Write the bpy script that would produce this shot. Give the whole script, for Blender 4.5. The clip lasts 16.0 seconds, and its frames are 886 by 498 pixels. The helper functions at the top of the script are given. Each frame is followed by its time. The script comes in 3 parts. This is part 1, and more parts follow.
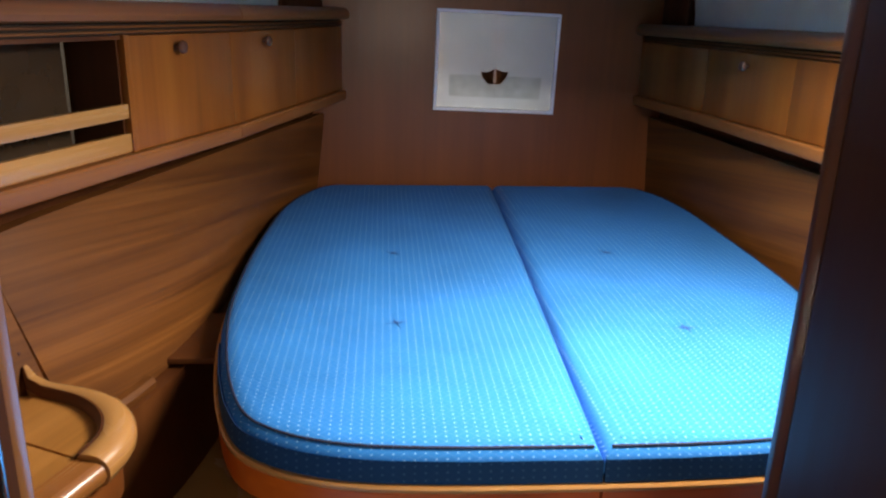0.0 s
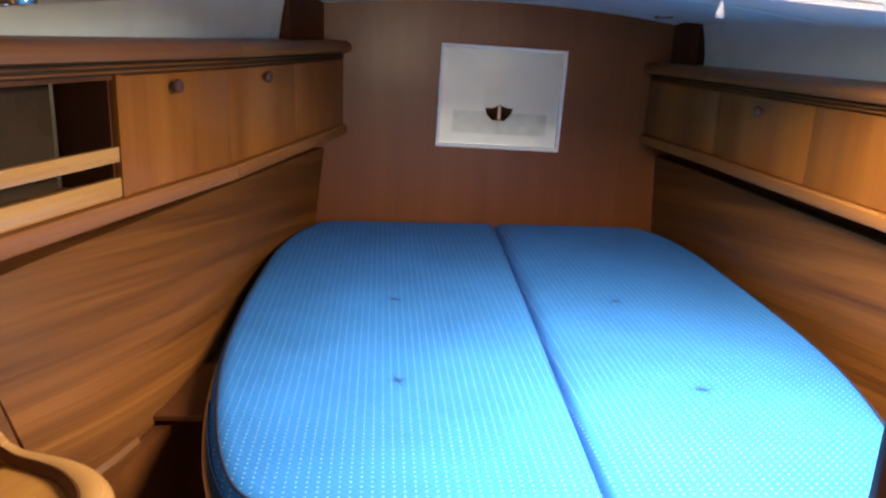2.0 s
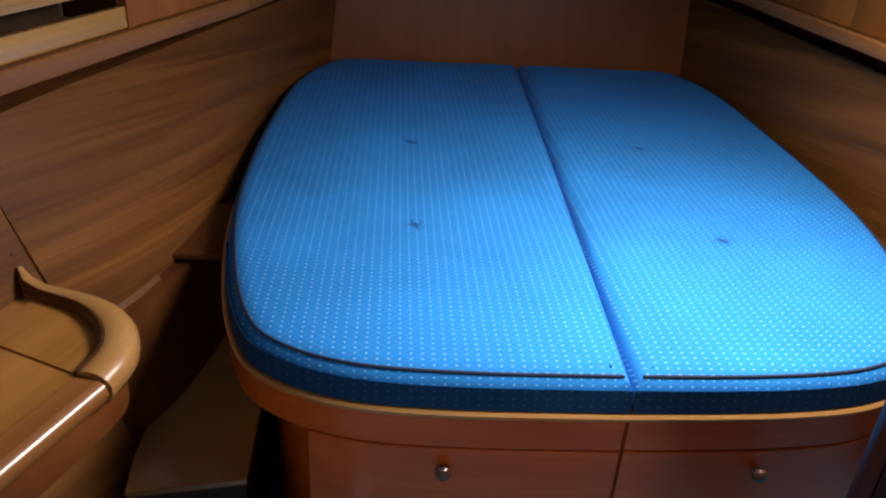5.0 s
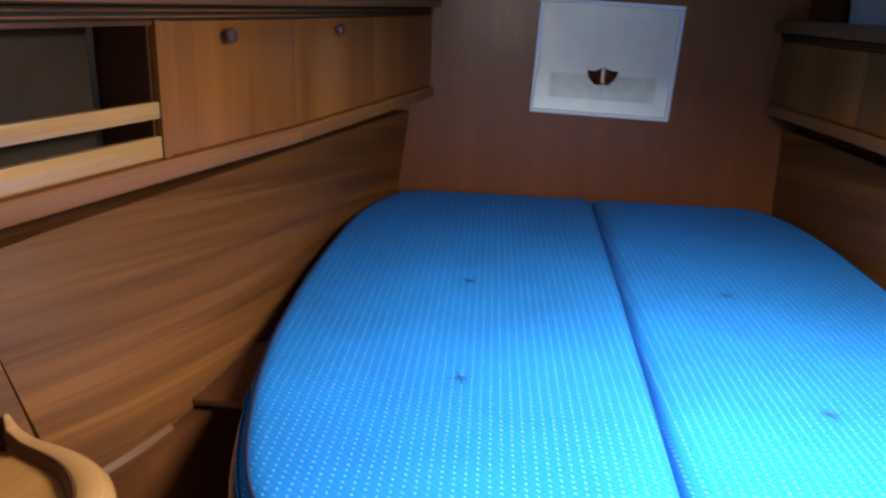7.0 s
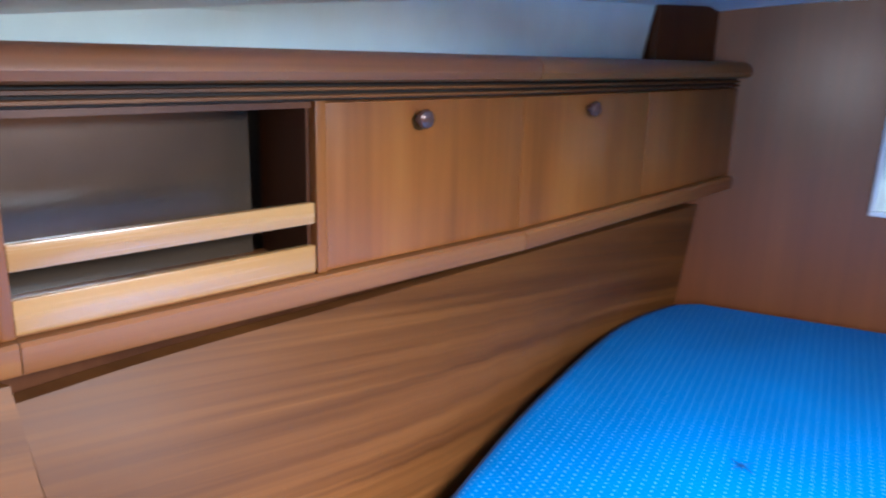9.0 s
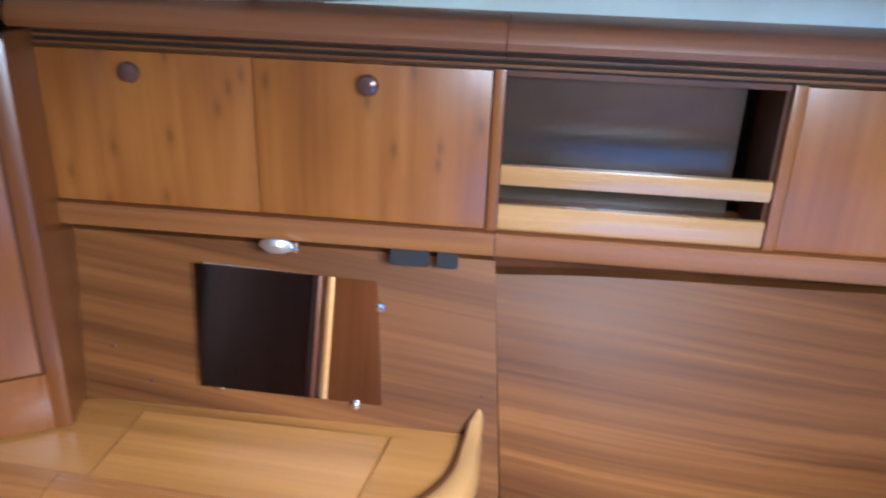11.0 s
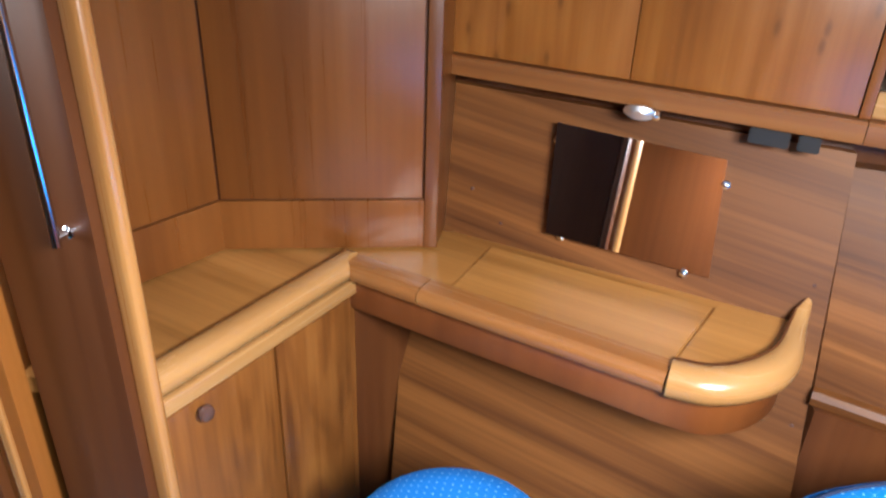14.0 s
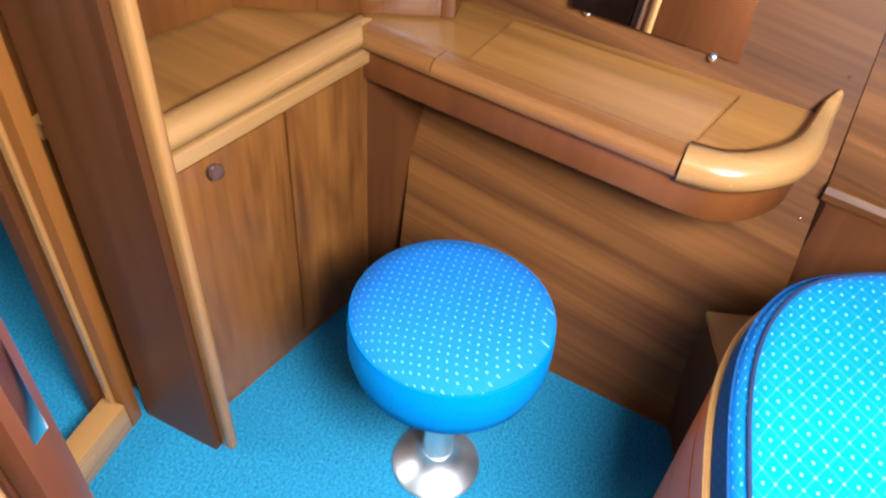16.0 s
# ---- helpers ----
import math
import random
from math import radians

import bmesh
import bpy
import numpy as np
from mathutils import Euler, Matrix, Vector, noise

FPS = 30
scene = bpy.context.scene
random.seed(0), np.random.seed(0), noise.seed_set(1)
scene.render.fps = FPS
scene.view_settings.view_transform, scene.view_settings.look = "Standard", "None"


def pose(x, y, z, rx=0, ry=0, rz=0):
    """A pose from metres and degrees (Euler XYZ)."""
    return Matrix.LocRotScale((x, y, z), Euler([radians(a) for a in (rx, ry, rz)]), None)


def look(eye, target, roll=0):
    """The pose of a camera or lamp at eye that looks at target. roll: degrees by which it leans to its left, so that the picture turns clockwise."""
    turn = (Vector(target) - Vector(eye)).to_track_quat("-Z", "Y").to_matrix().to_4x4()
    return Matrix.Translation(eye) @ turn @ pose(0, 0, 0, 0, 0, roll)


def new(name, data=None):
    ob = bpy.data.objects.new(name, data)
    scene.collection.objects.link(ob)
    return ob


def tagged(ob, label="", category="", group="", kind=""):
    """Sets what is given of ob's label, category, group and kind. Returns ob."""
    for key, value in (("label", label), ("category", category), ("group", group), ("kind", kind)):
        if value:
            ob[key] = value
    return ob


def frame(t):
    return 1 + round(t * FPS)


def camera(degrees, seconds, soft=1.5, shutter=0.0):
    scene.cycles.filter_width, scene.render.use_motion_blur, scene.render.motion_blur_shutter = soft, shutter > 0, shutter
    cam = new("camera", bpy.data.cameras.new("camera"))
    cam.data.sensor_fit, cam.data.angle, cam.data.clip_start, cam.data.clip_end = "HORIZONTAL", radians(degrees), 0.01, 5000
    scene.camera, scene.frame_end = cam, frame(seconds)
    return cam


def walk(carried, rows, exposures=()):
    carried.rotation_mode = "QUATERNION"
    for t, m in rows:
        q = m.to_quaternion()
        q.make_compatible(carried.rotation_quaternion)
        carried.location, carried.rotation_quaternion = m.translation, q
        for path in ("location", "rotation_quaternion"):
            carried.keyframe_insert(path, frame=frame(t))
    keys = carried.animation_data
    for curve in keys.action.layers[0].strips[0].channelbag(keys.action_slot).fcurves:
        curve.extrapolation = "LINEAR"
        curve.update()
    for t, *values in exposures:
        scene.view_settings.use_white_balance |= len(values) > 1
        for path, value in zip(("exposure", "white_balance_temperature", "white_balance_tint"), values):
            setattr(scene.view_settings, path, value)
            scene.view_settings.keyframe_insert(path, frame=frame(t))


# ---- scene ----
cam = camera(61.0, 16.0, 2.2, 0.4)
PATH = [
    (0.0, -0.000, 0.000, 1.298, -4.80, -17.50, 1.57),
    (0.5, -0.016, 0.062, 1.318, -5.26, -16.10, 2.17),
    (1.0, -0.012, 0.085, 1.328, -4.51, -14.48, 1.78),
    (1.5, -0.011, 0.094, 1.332, -4.62, -13.86, 1.80),
    (2.0, -0.016, 0.100, 1.334, -5.14, -15.78, 2.57),
    (2.5, -0.024, 0.099, 1.337, -5.46, -20.23, 2.70),
    (3.0, -0.028, 0.102, 1.333, -5.60, -23.68, 2.95),
    (3.2, -0.029, 0.104, 1.331, -5.73, -24.80, 3.29),
    (5.3, -0.012, 0.135, 1.319, -3.72, -27.73, 3.55),
    (5.5, 0.004, 0.131, 1.313, -1.75, -25.37, 2.91),
    (6.0, 0.032, 0.160, 1.305, -0.56, -22.19, 2.22),
    (6.5, 0.032, 0.221, 1.299, -0.39, -20.70, 2.96),
    (7.0, 0.051, 0.312, 1.295, 2.95, -18.50, 2.64),
    (7.5, 0.030, 0.455, 1.295, 7.70, -16.65, 2.40),
    (8.0, 0.005, 0.568, 1.298, 9.55, -15.25, 4.00),
    (8.2, 0.009, 0.618, 1.296, 11.26, -14.80, 3.10),
    (10.3, 0.286, 0.915, 1.356, 63.30, -21.30, 3.05),
    (10.5, 0.300, 0.926, 1.384, 68.10, -22.90, 2.50),
    (11.0, 0.370, 0.938, 1.402, 78.30, -22.60, 2.10),
    (11.5, 0.447, 0.966, 1.370, 89.97, -18.68, -1.60),
    (12.0, 0.481, 0.839, 1.356, 93.91, -17.33, -0.62),
    (12.5, 0.513, 0.757, 1.347, 96.24, -15.98, 0.31),
    (13.0, 0.513, 0.751, 1.364, 98.09, -18.98, 0.65),
    (13.5, 0.513, 0.768, 1.358, 99.49, -24.56, 0.72),
    (14.0, 0.519, 0.773, 1.344, 98.59, -28.64, 2.17),
    (14.5, 0.532, 0.749, 1.323, 98.61, -32.34, 2.92),
    (15.0, 0.529, 0.763, 1.308, 98.64, -36.01, 3.54),
    (15.5, 0.528, 0.778, 1.302, 98.49, -40.16, 4.56),
    (16.0, 0.526, 0.782, 1.297, 98.78, -43.78, 5.23),
]
# seconds, stops, kelvin, tint
EXPOSURES = [
    (0, 0.7, 7500, 15), (1.5, 1.15, 7900, 15), (3, 1.0, 8200, 15), (5.5, 0.0, 6400, 10), (6.5, 0.4, 6300, 10),
    (8, 1.35, 5700, 8), (10.5, 1.75, 4800, 5), (11.5, 1.5, 4900, 5), (12.5, 1.4, 5700, 8), (14, 1.6, 5700, 8), (16, 1.65, 5600, 7),
]
HATCH_WATTS, HATCH_TILT, DOOR_WATTS = 30, -12, 3.8
SPOTS = [(-0.58, 1.36), (-0.11, 2.7), (0.97, 2.8)]
TX, TY = 0.6, 1.5
K = 1.08  # metres in one unit of the plan below
walk(
    cam,
    [(t, pose(x * K, y * K, z * K, 90 + p, 0, w) @ pose(0, 0, 0, 0, 0, r)) for t, x, y, z, w, p, r in PATH],
    EXPOSURES,
)

# ---- light ----
world = bpy.data.worlds.new("sky")
scene.world = world
world.use_nodes = True
wn = world.node_tree
sky = wn.nodes.new("ShaderNodeTexSky")
sky.sky_type, sky.sun_disc, sky.sun_elevation, sky.sun_rotation = "NISHITA", False, radians(55), radians(20)
wn.links.new(sky.outputs[0], wn.nodes["Background"].inputs[0])
wn.nodes["Background"].inputs[1].default_value = 0.15


def area(name, where, size, size_y, watts, colour):
    d = bpy.data.lights.new(name, "AREA")
    d.shape, d.size, d.size_y, d.energy, d.color = "RECTANGLE", size, size_y, watts, colour
    ob = new(name, d)
    ob.matrix_world = where
    return ob


area("hatch_daylight", pose(0.615 * K, 1.185 * K, 1.448 * K, HATCH_TILT, 6, 0), 0.46, 0.46, HATCH_WATTS, (1.0, 0.975, 0.935))
area("companionway_daylight", look((0.1, -1.15, 1.3), (0.15, 1.6, 0.9)), 0.45, 0.4, DOOR_WATTS, (1.0, 0.95, 0.88)).data.spread = radians(125)

# ---- materials ----


def shader(name):
    m = bpy.data.materials.new(name)
    m.use_nodes = True
    return m, m.node_tree, m.node_tree.nodes["Principled BSDF"]


def ramp(nt, stops):
    r = nt.nodes.new("ShaderNodeValToRGB")
    e = r.color_ramp.elements
    while len(e) < len(stops):
        e.new(0.5)
    for el, (p, c) in zip(e, stops):
        el.position, el.color = p, (*c, 1)
    return r


def wood(name, dark, mid, light, grain, tilt=(0, 0, 0), rough=0.32, knots=0.0, coat=0.35, spec=0.5, fleck=0.28, swirl=0.35):
    """varnished veneer; grain: stretch of the pattern along x, y, z"""
    m, nt, b = shader(name)
    n, l = nt.nodes, nt.links
    tc, oi = n.new("ShaderNodeTexCoord"), n.new("ShaderNodeObjectInfo")
    shift = n.new("ShaderNodeVectorMath")
    shift.operation = "MULTIPLY_ADD"
    l.new(oi.outputs["Random"], shift.inputs[0])
    shift.inputs[1].default_value = (3.7, 5.1, 2.9)
    l.new(tc.outputs["Object"], shift.inputs[2])
    turn = n.new("ShaderNodeMapping")
    turn.inputs["Rotation"].default_value = [radians(a) for a in tilt]
    l.new(shift.outputs[0], turn.inputs[0])
    mp = n.new("ShaderNodeMapping")
    mp.inputs["Scale"].default_value = grain
    l.new(turn.outputs[0], mp.inputs[0])
    big = n.new("ShaderNodeTexNoise")
    big.inputs["Scale"].default_value, big.inputs["Detail"].default_value, big.inputs["Distortion"].default_value = 1.1, 2.5, swirl
    l.new(mp.outputs[0], big.inputs["Vector"])
    fine = n.new("ShaderNodeTexNoise")
    fine.inputs["Scale"].default_value, fine.inputs["Detail"].default_value = 9, 5
    mf = n.new("ShaderNodeMapping")
    mf.inputs["Scale"].default_value = [g if g > 2 else g * 0.22 for g in grain]
    l.new(turn.outputs[0], mf.inputs[0]), l.new(mf.outputs[0], fine.inputs["Vector"])
    mixf = n.new("ShaderNodeMix")
    mixf.inputs[0].default_value = fleck
    l.new(big.outputs[0], mixf.inputs[2]), l.new(fine.outputs[0], mixf.inputs[3])
    cr = ramp(nt, [(0.32, dark), (0.5, mid), (0.68, light)])
    l.new(mixf.outputs[0], cr.inputs[0])
    col = cr.outputs[0]
    if knots:
        se, co = n.new("ShaderNodeSeparateXYZ"), n.new("ShaderNodeCombineXYZ")
        km = n.new("ShaderNodeMapping")
        km.inputs["Scale"].default_value = (1, 15, 5.5)
        l.new(shift.outputs[0], km.inputs[0]), l.new(km.outputs[0], se.inputs[0])
        l.new(se.outputs[1], co.inputs[0]), l.new(se.outputs[2], co.inputs[1])
        vo = n.new("ShaderNodeTexVoronoi")
        vo.voronoi_dimensions = "2D"
        vo.inputs["Scale"].default_value = 1.0
        l.new(co.outputs[0], vo.inputs["Vector"])
        kr = ramp(nt, [(0.03, (knots,) * 3), (0.1, (knots * 0.25,) * 3), (0.2, (0, 0, 0))])
        l.new(vo.outputs["Distance"], kr.inputs[0])
        mx = n.new("ShaderNodeMix")
        mx.data_type = "RGBA"
        l.new(kr.outputs[0], mx.inputs[0]), l.new(col, mx.inputs[6])
        mx.inputs[7].default_value = (*[c * 0.45 for c in dark], 1)
        col = mx.outputs[2]
    l.new(col, b.inputs["Base Color"])
    rr = n.new("ShaderNodeMapRange")
    l.new(fine.outputs[0], rr.inputs[0])
    rr.inputs[3].default_value, rr.inputs[4].default_value = rough - 0.08, rough + 0.12
    l.new(rr.outputs[0], b.inputs["Roughness"])
    b.inputs["Specular IOR Level"].default_value = spec
    b.inputs["Coat Weight"].default_value, b.inputs["Coat Roughness"].default_value = coat, 0.22
    bp = n.new("ShaderNodeBump")
    bp.inputs["Strength"].default_value, bp.inputs["Distance"].default_value = 0.12, 0.002
    l.new(fine.outputs[0], bp.inputs["Height"]), l.new(bp.outputs[0], b.inputs["Normal"])
    return m


D, M, L = (0.17, 0.052, 0.009), (0.24, 0.077, 0.013), (0.3, 0.104, 0.0185)
TEAK_V = wood("teak_upright_grain", D, M, L, (7, 7, 0.9), coat=0.14, spec=0.35)
WARD_WOOD = wood("teak_wardrobe_doors", (0.12, 0.036, 0.007), (0.165, 0.052, 0.0095), (0.215, 0.072, 0.0135), (7, 7, 0.7), coat=0.3, spec=0.45, rough=0.28)
CUP_WOOD = wood("teak_figured_cupboard", (0.105, 0.033, 0.0065), (0.19, 0.064, 0.012), (0.265, 0.098, 0.0195), (8, 8, 1.5), coat=0.2, fleck=0.36, swirl=2.0)
TEAK_KNOT = wood("teak_knotty_doors", D, (0.26, 0.084, 0.013), (0.345, 0.124, 0.021), (6, 6, 1.0), knots=0.55, fleck=0.36, swirl=1.1)
TEAK_H = wood("teak_long_grain", (0.062, 0.019, 0.004), (0.134, 0.045, 0.0086), (0.22, 0.08, 0.0163), (1.3, 0.55, 12.5), tilt=(7, 0, 0), rough=0.5, coat=0.0, spec=0.3, fleck=0.32, swirl=0.5)
BULKHEAD = wood("teak_bulkhead", (0.13, 0.036, 0.008), (0.172, 0.049, 0.0105), (0.212, 0.064, 0.014), (5, 5, 0.5), rough=0.38, coat=0.12, spec=0.35)
TEAK_TOP = wood("teak_table_top", (0.23, 0.092, 0.019), (0.36, 0.152, 0.034), (0.47, 0.21, 0.052), (11, 0.7, 2), tilt=(0, 0, 21), rough=0.3, coat=0.2)
TEAK_L = wood("teak_straight_trim", (0.15, 0.048, 0.011), (0.24, 0.085, 0.02), (0.31, 0.12, 0.025), (1.6, 0.6, 14), rough=0.42, coat=0.06)
TEAK_NOSE = wood("glossy_teak_edge", (0.2, 0.07, 0.017), (0.29, 0.115, 0.03), (0.37, 0.16, 0.045), (11, 0.7, 2), tilt=(0, 0, 21), rough=0.24, coat=0.6)
TEAK_X = wood("teak_cross_grain", D, M, L, (0.9, 8, 8))
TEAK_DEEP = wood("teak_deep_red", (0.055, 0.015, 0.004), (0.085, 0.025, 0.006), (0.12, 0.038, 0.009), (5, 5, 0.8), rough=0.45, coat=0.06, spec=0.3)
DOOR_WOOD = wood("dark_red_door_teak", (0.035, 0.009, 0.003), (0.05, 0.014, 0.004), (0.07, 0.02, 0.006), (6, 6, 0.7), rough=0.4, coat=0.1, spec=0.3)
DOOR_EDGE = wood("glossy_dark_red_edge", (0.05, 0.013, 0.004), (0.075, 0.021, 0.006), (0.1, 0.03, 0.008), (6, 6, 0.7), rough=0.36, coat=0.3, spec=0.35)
TEAK_RED = wood("teak_orange_front", (0.34, 0.057, 0.006), (0.46, 0.088, 0.009), (0.55, 0.125, 0.015), (1.2, 8, 8), coat=0.2)
PALE_WOOD = wood("pale_solid_teak", (0.33, 0.15, 0.042), (0.4, 0.195, 0.06), (0.47, 0.245, 0.085), (1.4, 1.4, 16), rough=0.24, coat=0.6)
PALE_POST = wood("pale_solid_post", (0.3, 0.12, 0.03), (0.4, 0.18, 0.05), (0.5, 0.26, 0.085), (9, 9, 0.7), rough=0.26, coat=0.6)


def plain(name, col, rough=0.5, metal=0.0, mottle=0.08, scale=30, bump=0.0, spec=0.5):
    m, nt, b = shader(name)
    n, l = nt.nodes, nt.links
    tc, no = n.new("ShaderNodeTexCoord"), n.new("ShaderNodeTexNoise")
    no.inputs["Scale"].default_value, no.inputs["Detail"].default_value = scale, 5
    l.new(tc.outputs["Object"], no.inputs["Vector"])
    cr = ramp(nt, [(0.3, tuple(c * (1 - mottle) for c in col)), (0.7, tuple(min(1, c * (1 + mottle)) for c in col))])
    l.new(no.outputs[0], cr.inputs[0]), l.new(cr.outputs[0], b.inputs["Base Color"])
    b.inputs["Roughness"].default_value, b.inputs["Metallic"].default_value = rough, metal
    b.inputs["Specular IOR Level"].default_value = spec
    if bump:
        bp = n.new("ShaderNodeBump")
        bp.inputs["Strength"].default_value, bp.inputs["Distance"].default_value = bump, 0.004
        l.new(no.outputs[0], bp.inputs["Height"]), l.new(bp.outputs[0], b.inputs["Normal"])
    return m


def dotted(name, base, dot, wide, tall, lines=0.08):
    """woven cloth with a diamond lattice of thin threads and a light dot in each cell and at each crossing"""
    m, nt, b = shader(name)
    n, l = nt.nodes, nt.links
    tc, sep = n.new("ShaderNodeTexCoord"), n.new("ShaderNodeSeparateXYZ")
    l.new(tc.outputs["Object"], sep.inputs[0])

    def math_node(op, a, c=None, d=None):
        q = n.new("ShaderNodeMath")
        q.operation = op
        for i, v in enumerate((a, c, d)):
            if v is None:
                continue
            if isinstance(v, (int, float)):
                q.inputs[i].default_value = v
            else:
                l.new(v, q.inputs[i])
        return q.outputs[0]

    yz = math_node("ADD", sep.outputs[1], sep.outputs[2])
    across, along_y = math_node("DIVIDE", sep.outputs[0], wide), math_node("DIVIDE", yz, tall)
    cell, rest = [], []
    for op in ("ADD", "SUBTRACT"):
        f = math_node("FRACT", math_node(op, across, along_y))
        cell.append(math_node("ABSOLUTE", math_node("SUBTRACT", f, 0.5)))
        rest.append(math_node("SUBTRACT", 0.5, cell[-1]))

    def reach(a, c):
        return math_node("SQRT", math_node("ADD", math_node("MULTIPLY", a, a), math_node("MULTIPLY", c, c)))

    spot = math_node("LESS_THAN", reach(*cell), 0.095)
    cross = math_node("LESS_THAN", reach(*rest), 0.08)
    edge = math_node("GREATER_THAN", math_node("MAXIMUM", cell[0], cell[1]), 0.47)
    mask = math_node("MAXIMUM", math_node("MULTIPLY", math_node("MAXIMUM", spot, cross), 0.5), math_node("MULTIPLY", edge, lines))
    no = n.new("ShaderNodeTexNoise")
    no.inputs["Scale"].default_value, no.inputs["Detail"].default_value = 3.5, 4
    l.new(tc.outputs["Object"], no.inputs["Vector"])
    cr = ramp(nt, [(0.3, tuple(c * 0.86 for c in base)), (0.7, tuple(min(1, c * 1.1) for c in base))])
    l.new(no.outputs[0], cr.inputs[0])
    mx = n.new("ShaderNodeMix")
    mx.data_type = "RGBA"
    l.new(mask, mx.inputs[0]), l.new(cr.outputs[0], mx.inputs[6])
    mx.inputs[7].default_value = (*dot, 1)
    l.new(mx.outputs[2], b.inputs["Base Color"])
    b.inputs["Roughness"].default_value = 0.85
    b.inputs["Sheen Weight"].default_value, b.inputs["Sheen Roughness"].default_value = 0.02, 0.4
    b.inputs["Specular IOR Level"].default_value = 0.1
    weave = n.new("ShaderNodeTexNoise")
    weave.inputs["Scale"].default_value, weave.inputs["Detail"].default_value = 14, 6
    l.new(tc.outputs["Object"], weave.inputs["Vector"])
    bp = n.new("ShaderNodeBump")
    bp.inputs["Strength"].default_value, bp.inputs["Distance"].default_value = 0.35, 0.006
    l.new(weave.outputs[0], bp.inputs["Height"]), l.new(bp.outputs[0], b.inputs["Normal"])
    return m


CLOTH = dotted("blue_dotted_cloth", (0.013, 0.165, 0.47), (0.3, 0.58, 0.82), 0.037, 0.0295)
STOOL_CLOTH = dotted("blue_pin_dotted_cloth", (0.02, 0.15, 0.46), (0.3, 0.58, 0.82), 0.0285, 0.0285, 0.02)
CLOTH_SIDE = plain("blue_woven_cloth", (0.012, 0.18, 0.47), 0.85, mottle=0.12, scale=260, bump=0.25, spec=0.1)
BORDER = dotted("navy_dotted_border_cloth", (0.008, 0.045, 0.13), (0.05, 0.14, 0.26), 0.037, 0.0295, 0.04)
STITCH = plain("dark_blue_stitching", (0.008, 0.075, 0.25), 0.8)
PIPING = plain("navy_piping", (0.006, 0.014, 0.045), 0.8)
CARPET = plain("teal_carpet", (0.032, 0.205, 0.335), 1.0, mottle=0.35, scale=160, bump=0.9, spec=0.1)
WHITE = plain("white_gelcoat", (0.83, 0.84, 0.83), 0.4, mottle=0.05, scale=5, bump=0.03)
LINER = plain("pale_green_liner", (0.7, 0.8, 0.74), 0.6, mottle=0.06, scale=7)
CHROME = plain("chrome", (0.78, 0.8, 0.82), 0.14, 1.0, mottle=0.03)
BRUSHED = plain("brushed_aluminium", (0.8, 0.8, 0.8), 0.42, 1.0, mottle=0.05)
KNOB = plain("dark_polished_knob", (0.12, 0.06, 0.045), 0.16, 0.25, mottle=0.1)
BLACK = plain("black_void", (0.012, 0.009, 0.008), 0.8)
# Shelf back: the shade of the recess is mixed into this dark colour.
SHELF_BACK = plain("shaded_gloss_back", (0.05, 0.032, 0.019), 0.2, mottle=0.15, scale=9, spec=0.9)
MIRROR = plain("mirror_silver", (0.82, 0.83, 0.84), 0.02, 1.0, mottle=0.0)
FRAME = plain("white_frame", (0.82, 0.84, 0.86), 0.4, mottle=0.03)
PAPER = plain("print_paper", (0.5, 0.57, 0.61), 0.6, mottle=0.08, scale=8)
SEA = plain("print_grey_sea", (0.36, 0.42, 0.45), 0.6, mottle=0.15, scale=25)
HULL_INK = plain("print_brown_boat", (0.22, 0.13, 0.11), 0.6, mottle=0.3, scale=60)
INK_PALE = plain("print_pale_stripe", (0.5, 0.4, 0.36), 0.6)


def glassy(name, col, rough):
    m, nt, b = shader(name)
    b.inputs["Base Color"].default_value = (*col, 1)
    b.inputs["Roughness"].default_value, b.inputs["Transmission Weight"].default_value = rough, 1.0
    b.inputs["IOR"].default_value = 1.45
    return m


GLASS = glassy("clear_glass", (0.97, 0.99, 0.99), 0.02)
ACRYLIC = glassy("hatch_acrylic", (0.9, 0.95, 0.97), 0.25)

# ---- building helpers ----


def finish(name, bm, m, smooth=True):
    me = bpy.data.meshes.new(name)
    bmesh.ops.recalc_face_normals(bm, faces=bm.faces)
    bmesh.ops.scale(bm, vec=(K, K, K), verts=bm.verts)
    bm.to_mesh(me)
    bm.free()
    me.materials.append(m)
    if smooth:
        me.polygons.foreach_set("use_smooth", [True] * len(me.polygons))
        me.set_sharp_from_angle(angle=radians(38))
    return new(name, me)


def thing(name, at, label, category, group="", kind=""):
    e = new(name)
    e.empty_display_size = 0.05
    e.location = Vector(at) * K
    return tagged(e, label, category, group, kind)


def part(name, bm, m, parent, label=""):
    ob = finish(name, bm, m)
    ob.parent = parent
    top = parent
    inv = Matrix.Identity(4)
    while top:
        inv = inv @ (top.matrix_basis.inverted() if top.parent is None else Matrix.Identity(4))
        top = top.parent
    if parent.parent is None:
        ob.matrix_parent_inverse = parent.matrix_basis.inverted()
    return tagged(ob, label)


def alone(name, bm, m, label, category, group="", kind=""):
    return tagged(finish(name, bm, m), label, category, group, kind)


def prism(poly, z0, z1, bevel=0.0, seg=2):
    bm = bmesh.new()
    a = [bm.verts.new((p[0], p[1], z0)) for p in poly]
    b = [bm.verts.new((p[0], p[1], z1)) for p in poly]
    bm.faces.new(a), bm.faces.new(b)
    for i in range(len(poly)):
        j = (i + 1) % len(poly)
        bm.faces.new((a[i], a[j], b[j], b[i]))
    if bevel:
        bmesh.ops.bevel(bm, geom=list(bm.edges), offset=bevel, segments=seg, affect="EDGES", profile=0.6)
    return bm


